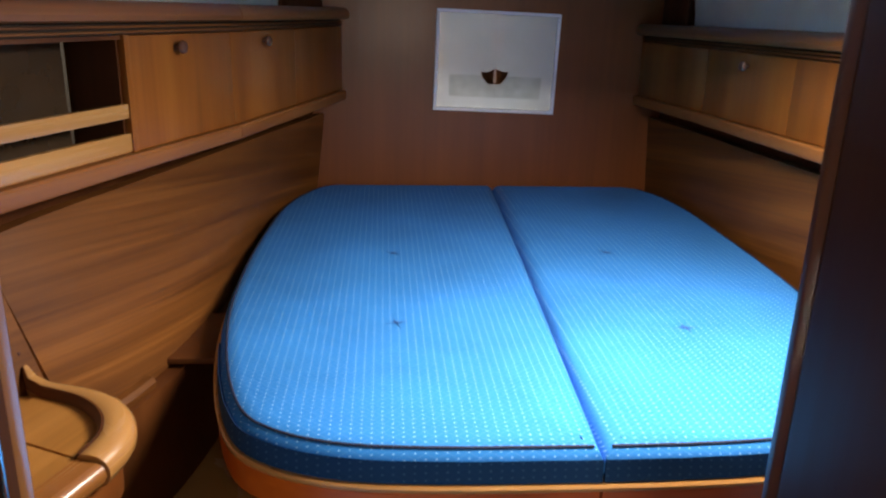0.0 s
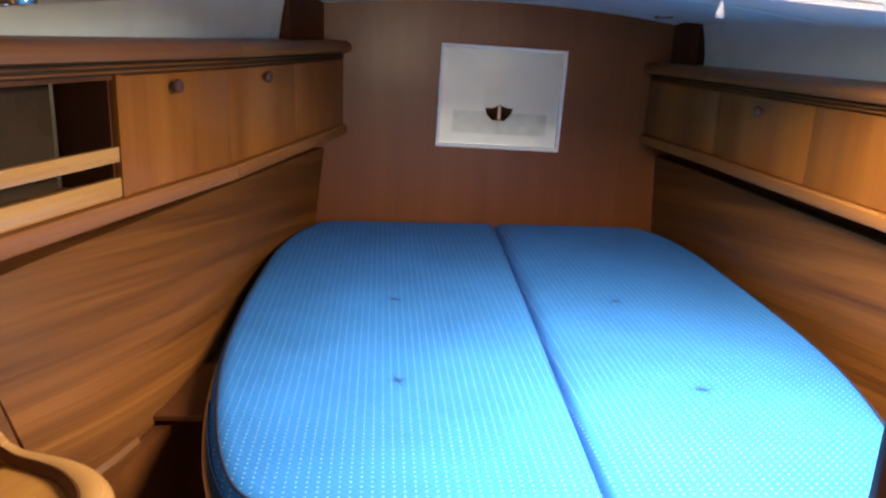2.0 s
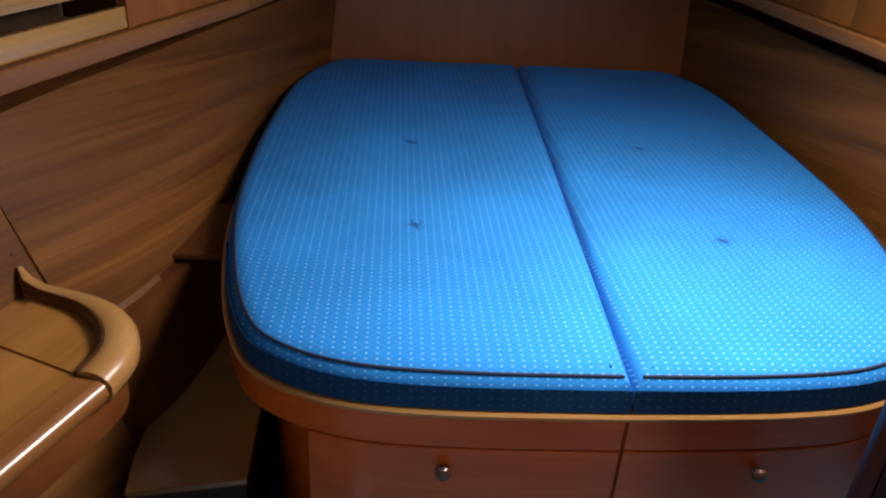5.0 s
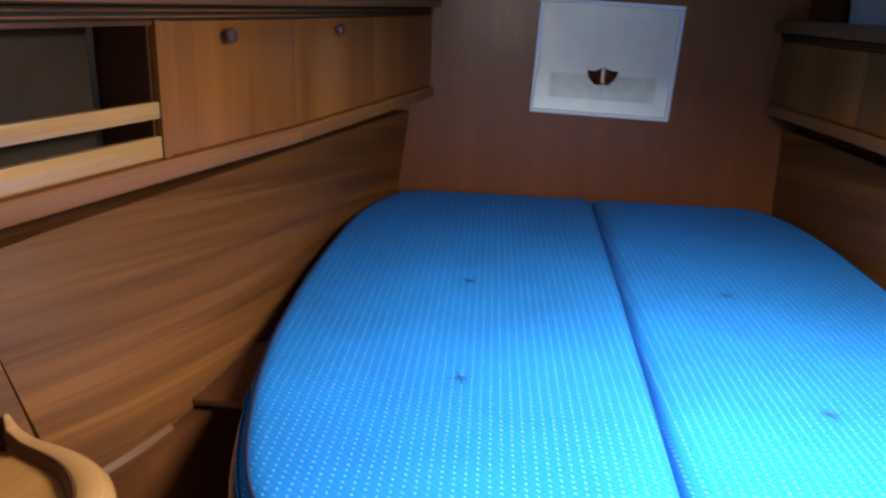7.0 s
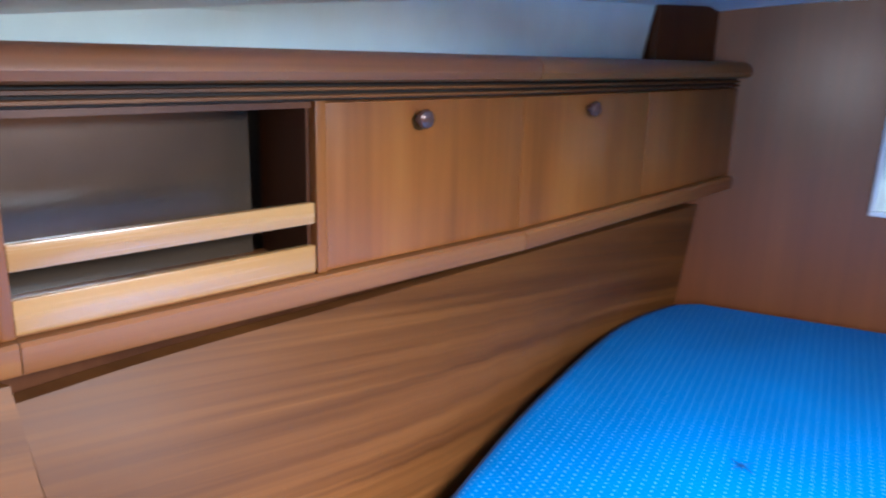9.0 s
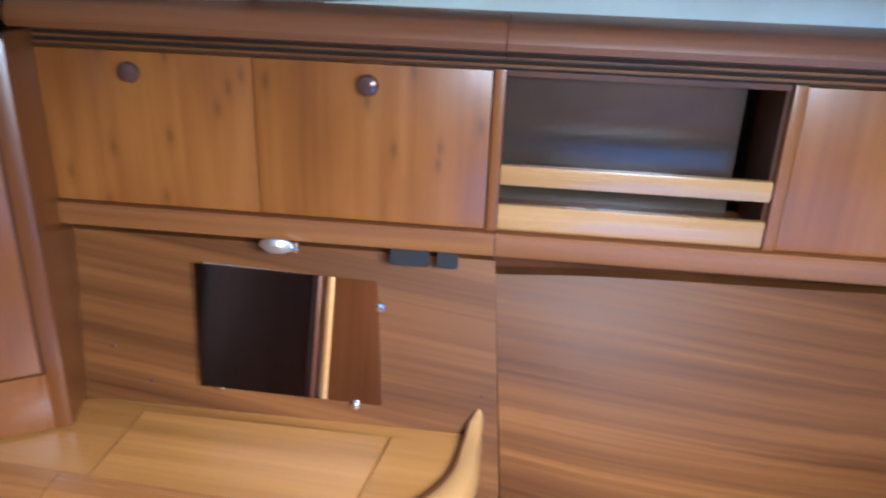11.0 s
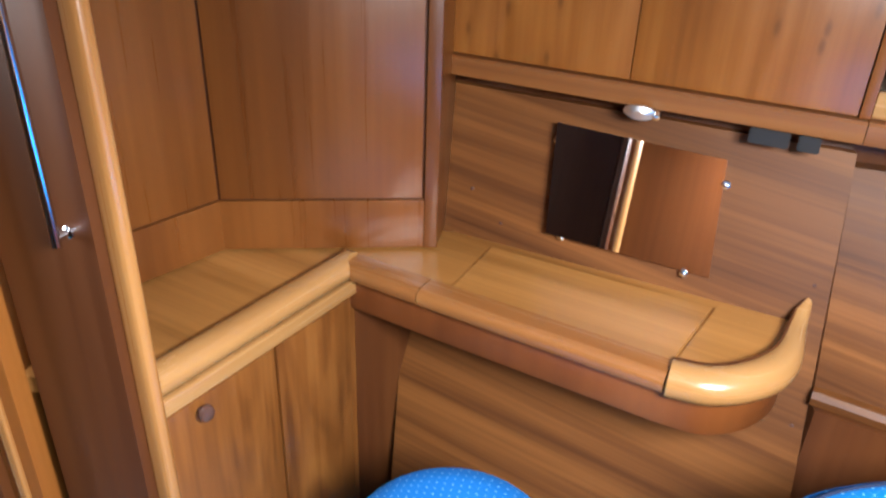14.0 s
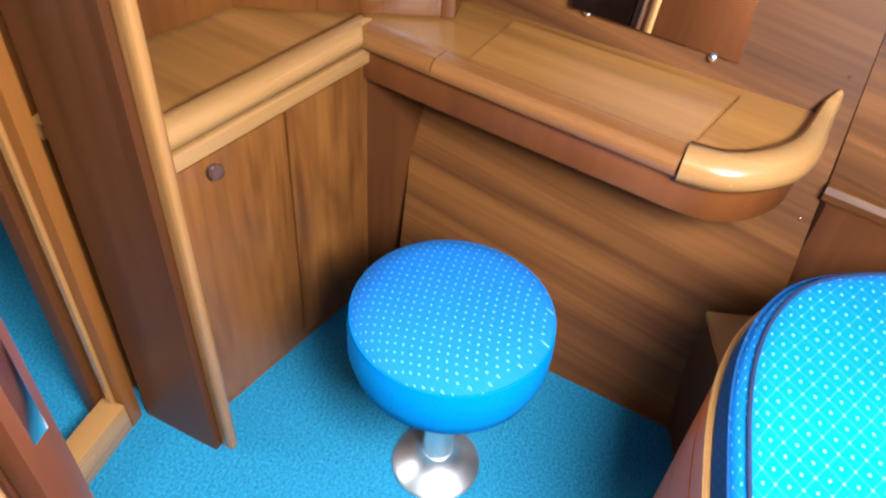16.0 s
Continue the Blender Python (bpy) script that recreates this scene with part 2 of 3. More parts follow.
def box(x0, x1, y0, y1, z0, z1, bevel=0.0, seg=2):
    return prism([(x0, y0), (x1, y0), (x1, y1), (x0, y1)], z0, z1, bevel, seg)


def slab(a, b, z0, z1, t, bevel=0.0):
    """an upright board from plan point a to b, t thick to its left"""
    a, b = Vector(a[:2]), Vector(b[:2])
    d = (b - a).normalized()
    n = Vector((-d.y, d.x)) * t
    return prism([a, b, b + n, a + n], z0, z1, bevel)


def normals(path, closed=False):
    out = []
    for i, p in enumerate(path):
        a = path[i - 1] if (i or closed) else None
        b = path[(i + 1) % len(path)] if (i < len(path) - 1 or closed) else None
        n = Vector((0, 0))
        seg = []
        for q, r in ((a, p), (p, b)):
            if q is not None and r is not None:
                d = (Vector(r) - Vector(q)).normalized()
                seg.append(Vector((d.y, -d.x)))
        for s in seg:
            n += s
        n.normalize()
        out.append(n / max(0.4, n.dot(seg[0])))
    return out


def sweep(path, profile, closed=False, lift=None, thin=None):
    """carries a closed profile of (outwards, height) along a plan path; outwards is to the path's right"""
    path = [Vector(p[:2]) for p in path]
    ns = normals(path, closed)
    bm = bmesh.new()
    rings = []
    for i, (p, n) in enumerate(zip(path, ns)):
        dz, k = lift[i] if lift else 0, thin[i] if thin else 1
        rings.append([bm.verts.new((p.x + n.x * o * k, p.y + n.y * o * k, z + dz)) for o, z in profile])
    k = len(profile)
    for i in range(len(rings) - (0 if closed else 1)):
        r, s = rings[i], rings[(i + 1) % len(rings)]
        for j in range(k):
            bm.faces.new((r[j], r[(j + 1) % k], s[(j + 1) % k], s[j]))
    if not closed:
        bm.faces.new(rings[0]), bm.faces.new(rings[-1])
    return bm


def curve(points, n=6):
    """a smooth plan path through the points"""
    ps = [Vector(p) for p in points]
    ps = [2 * ps[0] - ps[1]] + ps + [2 * ps[-1] - ps[-2]]
    out = []
    for i in range(1, len(ps) - 2):
        for k in range(n):
            t = k / n
            a, b, c, d = ps[i - 1 : i + 3]
            out.append(0.5 * (2 * b + (c - a) * t + (2 * a - 5 * b + 4 * c - d) * t * t + (3 * b - a - 3 * c + d) * t ** 3))
    return out + [ps[-2]]


def disc_profile(c, r, n=10, squash=1.0):
    return [(c[0] + r * math.cos(2 * math.pi * i / n), c[1] + squash * r * math.sin(2 * math.pi * i / n)) for i in range(n)]


def lathe(rings, n=28):
    """a turned shape about z from (radius, height) pairs"""
    bm = bmesh.new()
    loops = []
    for r, z in rings:
        if r < 1e-5:
            loops.append([bm.verts.new((0, 0, z))])
        else:
            loops.append([bm.verts.new((r * math.cos(2 * math.pi * i / n), r * math.sin(2 * math.pi * i / n), z)) for i in range(n)])
    for a, b in zip(loops, loops[1:]):
        for i in range(n):
            j = (i + 1) % n
            vs = [a[i % len(a)], a[j % len(a)], b[j % len(b)], b[i % len(b)]]
            vs = list(dict.fromkeys(vs))
            if len(vs) > 2:
                bm.faces.new(vs)
    return bm


def placed(bm, at, to):
    """turns a shape built along z so that it stands at a point, facing a way"""
    bmesh.ops.transform(bm, matrix=Matrix.Translation(at) @ Vector(to).to_track_quat("Z", "Y").to_matrix().to_4x4(), verts=bm.verts)
    return bm


def knob(parent, at, to, r=0.015, m=None):
    bm = lathe([(0.4 * r, 0), (0.42 * r, 0.5 * r), (0.9 * r, 0.8 * r), (r, 1.15 * r), (0.85 * r, 1.5 * r), (0.45 * r, 1.7 * r), (0, 1.75 * r)], 20)
    return part("knob", placed(bm, at, to), m or KNOB, parent, "dark polished push knob")


def screw(at, to, r=0.0033, label="small dark screw head in the teak panel"):
    bm = lathe([(r, 0), (r, 0.25 * r), (0.6 * r, 0.55 * r), (0, 0.6 * r)], 14)
    return alone("screw", placed(bm, at, to), KNOB, label, "screw", "panel screws")


# ---- the plan ----
FLOOR_EDGE = [(-1.15, -1.5), (1.6, -1.5), (1.6, 3.05), (-1.15, 3.05)]
AFT = 2.95
PORT = [(-0.838, 0.557), (-0.612, 1.27), (-0.381, 2.0), (-0.155, 2.95)]
STAR = [(1.13, 0.9), (1.085, 1.6), (1.065, 2.0), (1.045, 2.47), (1.0, 2.95)]


def along(line, y):
    for (x0, y0), (x1, y1) in zip(line, line[1:]):
        if y <= y1 or (x1, y1) == line[-1]:
            return x0 + (x1 - x0) * (y - y0) / (y1 - y0)


def port(y, o=0.0):
    return (along(PORT, y) + o, y)


def star(y, o=0.0):
    return (along(STAR, y) - o, y)


def headliner(x, y):
    return 1.476 - 0.1 * (x - 0.35) ** 2 - 0.032 * min(1, max(0, (2.4 - y) / 1.2))


# ---- floor, bulkheads, hull, ceiling ----
alone("floor", prism(FLOOR_EDGE, -0.05, 0), CARPET, "teal blue carpet on the cabin sole", "floor", kind="structure")
bm = box(-0.95, 1.5, AFT, AFT + 0.03, 0, 1.6)
alone("wall_aft", bm, BULKHEAD, "red-brown teak veneer bulkhead behind the berth", "wall", kind="structure")


def hull_skin(line_low, line_mid, line_top, z_low, z_mid, z_top, out):
    bm = bmesh.new()
    rows = []
    for line, z, o in ((line_low, z_low, 0), (line_mid, z_mid, 0), (line_top, z_top, 0), (line_top, z_top, out), (line_low, z_low, out)):
        rows.append([bm.verts.new((x + o, y, z)) for x, y in curve(line, 5)])
    for r, s in zip(rows, rows[1:] + rows[:1]):
        for i in range(len(r) - 1):
            bm.faces.new((r[i], r[i + 1], s[i + 1], s[i]))
    bm.faces.new([r[0] for r in rows]), bm.faces.new([r[-1] for r in rows])
    return bm


PORT_MID = [(-0.553, 1.2385), (-0.482, 1.43), (-0.42, 1.8), (-0.39, 2.5), (-0.265, AFT)]
PORT_TOP = [(-0.668, 1.2385), (-0.632, 1.43), (-0.53, 1.8), (-0.345, 2.5), (-0.225, AFT)]
STRIP = [(x - 0.045, y) for x, y in PORT_TOP]
STAR_MID = [(1.2, 0.9), (1.165, 1.7), (1.145, 2.2), (1.13, 2.6), (1.075, AFT)]
STAR_TOP = [(1.19, 0.9), (1.14, 1.7), (1.11, 2.2), (1.09, 2.6), (1.055, AFT)]
alone("wall_port", hull_skin(PORT_MID, PORT_MID, PORT_TOP, 0.55, 0.57, 0.914, -0.03), TEAK_H,
      "teak veneer hull side panel with long streaky grain", "wall", kind="structure")
alone("wall_starboard", hull_skin(STAR_MID, STAR_MID, STAR_TOP, 0.3, 0.57, 0.918, 0.03), TEAK_H,
      "teak veneer hull side panel beside the berth", "wall", kind="structure")
# Deep teak on both recessed strips carries the shade below the locker overhang.
alone("trim", hull_skin(STRIP, STRIP, STRIP, 0.9, 0.95, 0.99, -0.02), TEAK_DEEP, "recessed teak strip under the overhead lockers, darkened for their shade", "trim", kind="structure")
SSTRIP = [(x + 0.045, y) for x, y in STAR_TOP]
alone("trim", hull_skin(SSTRIP, SSTRIP, SSTRIP, 0.9, 0.95, 0.99, 0.02), TEAK_DEEP, "recessed teak strip under the starboard lockers, darkened for their shade", "trim", kind="structure")
low = [(x + 0.03, y) for x, y in PORT_MID]
foot = [(x + 0.14, y) for x, y in PORT_MID[:2]] + [(x + 0.1, y) for x, y in PORT_MID[2:]]
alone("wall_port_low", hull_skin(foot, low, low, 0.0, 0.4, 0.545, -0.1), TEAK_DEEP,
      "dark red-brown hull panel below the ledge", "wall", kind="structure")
alone("trim", sweep([(x, y) for x, y in curve(PORT_MID, 4) if y < 1.5], [(0.02, 0.548), (0.022, 0.562), (0.015, 0.572), (-0.02, 0.574), (-0.02, 0.548)]),
      TEAK_H, "pale teak ledge along the hull side", "trim", kind="structure")


def knee(y, z):
    """the leaning panel behind the dressing table"""
    y, z = 0.77 + (y - 0.77) / 1.035, 1.33 + (z - 1.33) / 1.035
    return 0.52 + 1.035 * (along(PORT, y) - 0.528 + 0.3 * (0.96 - z))


bm = bmesh.new()
ys = [0.5, 0.75, 1.0, 1.238]
grid = [[bm.verts.new((knee(y, z) + o, y, z)) for y in ys] for z, o in ((0, 0), (0.35, 0), (0.7, 0), (0.935, 0), (0.935, -0.018), (0, -0.018))]
for r, s in zip(grid, grid[1:] + grid[:1]):
    for i in range(3):
        bm.faces.new((r[i], r[i + 1], s[i + 1], s[i]))
bm.faces.new([r[0] for r in grid]), bm.faces.new([r[-1] for r in grid])
alone("wall_panel", bm, TEAK_H, "leaning teak veneer panel behind the dressing table", "wall panel", kind="structure")
# Strip above the leaning panel, coloured dark for the overhang's shade.
bm = bmesh.new()
grid = [[bm.verts.new((knee(y, z) + o, y, z)) for y in ys] for z, o in ((0.9, -0.02), (1.0, -0.02), (1.0, -0.05), (0.9, -0.05))]
for r, s in zip(grid, grid[1:] + grid[:1]):
    for i in range(3):
        bm.faces.new((r[i], r[i + 1], s[i + 1], s[i]))
bm.faces.new([r[0] for r in grid]), bm.faces.new([r[-1] for r in grid])
alone("trim", bm, TEAK_DEEP, "recessed teak strip under the overhead lockers, darkened for their shade", "trim", kind="structure")

# outer skin that closes the cabin
alone("wall_outer_port", slab((-1.12, -1.5), (-1.12, 3.0), 0, 1.6, 0.03), TEAK_DEEP, "dark teak hull lining behind the lockers", "wall", kind="structure")
alone("wall_outer_starboard", slab((1.5, 3.0), (1.5, -1.5), 0, 1.6, 0.03), TEAK_DEEP, "dark teak hull lining", "wall", kind="structure")
alone("wall_passage", slab((1.5, -1.45), (-1.1, -1.45), 0, 1.6, 0.03), TEAK_V, "teak bulkhead across the passage", "wall", kind="structure")
alone("wall_forward_starboard", slab((0.37, 0.075), (1.5, 0.075), 0, 1.6, -0.03), TEAK_V, "teak bulkhead beside the cabin door", "wall", kind="structure")
alone("wall_forward_port", slab((-1.1, 0.06), (-0.235, 0.06), 0, 1.6, -0.03), TEAK_V, "teak bulkhead behind the wardrobe", "wall", kind="structure")

alone("wall_locker_side", slab((0.75, 0.08), (0.75, 0.78), 0, 1.45, -0.02), BULKHEAD, "plain teak panel beside the open cabin door", "wall", kind="structure")

# headliner with the hatch opening, one mesh
HX0, HX1, HY0, HY1 = 0.36, 0.87, 0.93, 1.44
bm = bmesh.new()
xs = sorted({HX0, HX1, *[round(-1.12 + 0.12 * i, 3) for i in range(23)]})
yy = sorted({HY0, HY1, 0.86, 0.875, 0.89, 2.05, 2.065, 2.08, *[round(-1.48 + 0.2 * i, 3) for i in range(23) if -1.48 + 0.2 * i < 2.9], 2.9, AFT})
low, up = {}, {}
for x in xs:
    for y in yy:
        groove = 0.012 if y in (0.875, 2.065) else 0.0
        lip = -0.012 if y == AFT else 0.0
        low[x, y] = bm.verts.new((x, y, headliner(x, y) + groove + lip))
        up[x, y] = bm.verts.new((x, y, headliner(x, y) + 0.05))
for x0, x1 in zip(xs, xs[1:]):
    for y0, y1 in zip(yy, yy[1:]):
        if HX0 <= x0 < HX1 and HY0 <= y0 < HY1:
            continue
        bm.faces.new([low[q] for q in ((x0, y0), (x1, y0), (x1, y1), (x0, y1))])
        bm.faces.new([up[q] for q in ((x0, y0), (x1, y0), (x1, y1), (x0, y1))])
hx = [x for x in xs if HX0 <= x <= HX1]
hy = [y for y in yy if HY0 <= y <= HY1]
for y in (HY0, HY1):
    for a, b in zip(hx, hx[1:]):
        bm.faces.new((low[a, y], low[b, y], up[b, y], up[a, y]))
for x in (HX0, HX1):
    for a, b in zip(hy, hy[1:]):
        bm.faces.new((low[x, a], low[x, b], up[x, b], up[x, a]))
alone("ceiling", bm, WHITE, "cambered off-white moulded headliner with shallow joints", "ceiling", kind="structure")


def liner(side, y0, y1, label):
    """upright pale lining between the locker tops and the headliner"""
    f = port if side < 0 else star
    bm = bmesh.new()
    rows = []
    n = 8
    foot = 1.27 if side < 0 else 1.24
    for o, z in ((-0.135, foot), (-0.132, 1.31), (-0.126, 1.35), (-0.11, None), (-0.16, None), (-0.17, foot)):
        r = []
        for i in range(n + 1):
            x, y = f(y0 + (y1 - y0) * i / n, o)
            r.append(bm.verts.new((x, y, (headliner(x, y) + 0.004) if z is None else z)))
        rows.append(r)
    for r, s in zip(rows, rows[1:] + rows[:1]):
        for i in range(n):
            bm.faces.new((r[i], r[i + 1], s[i + 1], s[i]))
    bm.faces.new([r[0] for r in rows]), bm.faces.new([r[-1] for r in rows])
    return alone("wall_liner", bm, LINER, label, "wall liner", kind="structure")


liner(-1, 0.62, 2.68, "pale green painted hull liner above the lockers")
liner(1, 0.9, 2.82, "pale green painted hull liner above the starboard lockers")
for side, f, y0 in ((-1, port, 2.68), (1, star, 2.82)):
    a, b = f(y0, -0.10), f(AFT, -0.07)
    alone("wall_liner", slab(a, b, 1.22, 1.47, 0.02 if side < 0 else -0.02), TEAK_DEEP, "dark teak cheek beside the aft bulkhead", "wall liner", kind="structure")

# trims along the lockers: fascia below, grooved band and rounded rail above
STAR_DROP = -0.03
FASCIA = [(0.012, 0.968), (0.015, 0.972), (0.015, 0.998), (0.011, 1.0025), (-0.16, 1.0025), (-0.16, 0.968)]
RAIL = [(-0.2, 1.266), (0.016, 1.262), (0.028, 1.266), (0.033, 1.276), (0.03, 1.29), (0.02, 1.299), (0.005, 1.303), (-0.2, 1.303)]
BAND = [(-0.006, 1.238), (-0.006, 1.262), (-0.03, 1.262), (-0.03, 1.238)]
for f, cuts in ((port, (0.557, 1.222, 2.0, AFT - 0.003)), (star, (0.9, 1.62, 2.47, AFT - 0.003))):
    for a, b in zip(cuts, cuts[1:]):
        pa = [f(a + (b - a) * i / 4 + (0.0012 if i == 0 else 0)) for i in range(5)]
        if f is star:
            pa = pa[::-1]
        g = "port" if f is port else "starboard"
        alone("trim", sweep(pa, FASCIA), TEAK_L, f"plain teak fascia below the {g} lockers", "trim", kind="structure")
        drop = [STAR_DROP if f is star else 0.0] * 5
        alone("trim", sweep(pa, RAIL, lift=drop), TEAK_L, f"rounded varnished teak rail above the {g} lockers", "trim", kind="structure")
        alone("trim", sweep(pa, BAND, lift=drop), BLACK, f"dark vent slot above the {g} lockers", "trim", kind="structure")
        for z in (1.2405, 1.2505):
            alone("trim", sweep(pa, [(0.0, z), (0.004, z + 0.001), (0.004, z + 0.005), (0.0, z + 0.006), (-0.008, z + 0.006), (-0.008, z)], lift=drop), TEAK_H,
                  f"thin teak vent batten above the {g} lockers", "trim", kind="structure")


# ---- overhead lockers ----
def locker(f, y0, y1, knob_y, wood_door, where, flip=1):
    side = "port" if f is port else "starboard"
    a, b = f(y0 + 0.001), f(y1 - 0.001)
    t = thing("overhead_locker", ((a[0] + b[0]) / 2, (a[1] + b[1]) / 2, 1.004), f"teak overhead locker, shut, {where}", "locker", f"{side} overhead lockers")
    s = 1 if f is port else -1
    drop = 0.0 if f is port else STAR_DROP
    a2, b2 = f(y0 + 0.001, -0.019), f(y1 - 0.001, -0.019)
    part("body", slab(a2, b2, 1.004, 1.237 + drop, 0.13 * s), TEAK_V, t)
    a1, b1 = f(y0 + 0.0008), f(y1 - 0.0008)
    door = part("door", slab(a1, b1, 1.0055, 1.2355 + drop, 0.017 * s, 0.0009), wood_door, t)
    if knob_y:
        d = (Vector(b) - Vector(a)).normalized()
        p = f(knob_y)
        knob(door, (p[0], p[1], 1.209 + 1.3 * drop), (d.y * s, -d.x * s, 0))
    return t


locker(port, 0.557, 0.883, 0.717, TEAK_KNOT, "above the dressing table by the wardrobe")
locker(port, 0.883, 1.207, 1.045, TEAK_KNOT, "above the mirror, beside the open shelf")
locker(port, 1.6, 1.995, 1.76, TEAK_V, "aft of the open shelf")
locker(port, 1.995, 2.45, 2.201, TEAK_V, "above the berth")
locker(port, 2.45, AFT - 0.004, 0, TEAK_V, "in the corner by the aft bulkhead")
locker(star, 0.95, 1.45, 1.2, TEAK_V, "by the cabin door")
locker(star, 1.45, 1.93, 1.60, TEAK_V, "above the middle of the berth")
locker(star, 1.93, 2.43, 2.17, TEAK_V, "above the berth")
locker(star, 2.43, AFT - 0.004, 0, TEAK_V, "in the starboard aft corner")

shelf = thing("open_shelf", (-0.6, 1.4, 1.004), "open teak book shelf with two pale retaining bars", "shelf")
for y0, y1 in ((1.208, 1.2225), (1.5835, 1.599)):
    part("stile", slab(port(y0, 0.002), port(y1, 0.002), 1.004, 1.238, 0.016, 0.001), TEAK_V, shelf)
    # Cheeks behind the stiles: deep teak carries the shade inside the shelf.
    part("cheek", slab(port(y0, -0.015), port(y1, -0.015), 1.004, 1.238, 0.115), TEAK_DEEP, shelf, "inner teak cheek, darkened for the shade of the recess")
part("shelf_board", slab(port(1.2235, -0.004), port(1.5825, -0.004), 1.004, 1.014, 0.13), TEAK_H, shelf)
# The top board is darkened for the same recess shade.
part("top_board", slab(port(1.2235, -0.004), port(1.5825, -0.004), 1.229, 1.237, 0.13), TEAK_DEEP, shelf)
part("back", slab(port(1.209, -0.1315), port(1.598, -0.1315), 1.005, 1.237, 0.01), SHELF_BACK, shelf, "glossy back panel, colour darkened for the shade of the recess")
part("retaining_bar", slab(port(1.2235), port(1.5825), 1.0745, 1.104, 0.014, 0.003), PALE_WOOD, shelf, "pale teak retaining bar")
part("retaining_bar", slab(port(1.2235), port(1.5825), 1.0065, 1.045, 0.014, 0.003), PALE_WOOD, shelf, "pale teak retaining bar")

# ---- berth ----
BED_PORT = [(0.3605, 1.042), (0.229, 1.043), (0.1, 1.046), (-0.03, 1.057), (-0.12, 1.079), (-0.192, 1.115), (-0.248, 1.168), (-0.292, 1.27), (-0.33, 1.42), (-0.36, 1.6), (-0.376, 1.8), (-0.38, 2.1), (-0.36, 2.5), (-0.318, 2.72), (-0.25, 2.88)]
BED_STAR = [(0.3635, 1.042), (0.5, 1.044), (0.62, 1.05), (0.74, 1.066), (0.83, 1.1), (0.9, 1.14), (0.96, 1.215), (1.01, 1.36), (1.06, 1.54), (1.09, 1.72), (1.105, 1.95), (1.11, 2.3), (1.108, 2.55), (1.08, 2.75), (1.025, 2.89)]


def drawn_in(p):
    k = 0.978 + 0.022 * min(1, max(0, (p[1] - 1.6) / 1.2))
    return (p[0] * k, 0.12 + (p[1] - 0.12) * k)


BED_PORT = [drawn_in(p) for p in BED_PORT]
BED_STAR = [drawn_in(p) for p in BED_STAR]
SEAM = 0.3535
FRONT = BED_PORT[0][1]


def mattress(outline, seam, label):
    s = 1 if seam > 0 else -1
    edge = curve(outline, 4)
    end = [Vector((edge[-1].x + 0.06 * s, 2.925)), Vector((0.437 - 0.0015 * s, 2.93)), Vector((0.4 - 0.0015 * s, 2.0))]
    loop = list(edge) + end
    if s < 0:
        loop = loop[::-1]
    loop.reverse()
    t = thing("mattress", (SEAM - 0.35 * s, 2.0, 0.583), label, "mattress", "berth mattresses")
    ns = normals(loop, True)
    bm = bmesh.new()
    rings = []
    for inset, z in ((0.012, 0.583), (0.002, 0.589), (-0.003, 0.603), (-0.001, 0.618), (0.006, 0.631), (0.017, 0.6395), (0.028, 0.6435), (0.04, 0.6455)):
        rings.append([bm.verts.new((p.x - n.x * inset, p.y - n.y * inset, z)) for p, n in zip(loop, ns)])
    for r, q in zip(rings, rings[1:]):
        for i in range(len(loop)):
            j = (i + 1) % len(loop)
            bm.faces.new((r[i], r[j], q[j], q[i]))
    bm.faces.new(rings[0]), bm.faces.new(rings[-1])
    part("cover", bm, CLOTH, t)
    lo = [i for i, p in enumerate(loop) if p.y < 1.48 and abs(p.x - SEAM) > 0.004 or p.y < FRONT + 0.004]
    lo.sort(key=lambda i: -loop[i].x * s + (loop[i].y if abs(loop[i].x - SEAM) > 0.48 else 0))
    edge_path = [loop[i] for i in lo]
    if s < 0:
        edge_path.reverse()
    part("border", sweep(edge_path, [(-0.008, 0.585), (-0.0005, 0.588), (0.0048, 0.602), (0.0035, 0.617), (-0.004, 0.624)]), BORDER, t, "navy dotted border band")
    part("piping", sweep([p - n * 0.0135 for p, n in list(zip(loop, ns))[3 if s > 0 else 0 : None if s > 0 else -3]], disc_profile((0, 0.6385), 0.0026, 8)), PIPING, t, "thin navy piping along the seam")
    return t


mattress(BED_PORT, 1, "blue dotted berth mattress with a rounded port corner")
mattress(BED_STAR, -1, "blue dotted berth mattress on the starboard half")


def tuft(x, y, a):
    bm = bmesh.new()
    for k in range(4):
        w = a + k * math.pi / 4
        l = 0.034 if k % 2 == 0 else 0.018
        for d in (1,):
            c, s = math.cos(w), math.sin(w)
            v = [bm.verts.new((x + c * u - s * o, y + s * u + c * o, 0.6462 + (0.0012 if abs(u) < l else 0))) for u, o in ((-l, 0), (0, -0.0021), (l, 0), (0, 0.0021))]
            bm.faces.new(v)
    return bm


for x, y, a, own in ((0.03, 1.525, 0.3, "port"), (0.03, 2.02, 0.9, "port"), (0.667, 1.487, 0.1, "starboard"), (0.645, 2.03, 0.6, "starboard")):
    alone("tuft", tuft(x, y, a), STITCH, f"stitched navy tuft in the {own} mattress", "tuft", "mattress tufts")

ring_l = curve(BED_PORT, 4)
ring_s = curve(BED_STAR, 4)
outline = ring_l[::-1] + ring_s[1:]
inset = [(p.x + 0.075 * min(1, max(0, (-0.02 - p.x) / 0.1)), p.y + 0.004) for p in outline]
bm = prism(inset, 0.0, 0.57)
base = thing("berth_base", (0.36, 1.9, 0), "red-orange varnished teak berth base with shut locker doors", "bed base")
part("body", bm, TEAK_RED, base)
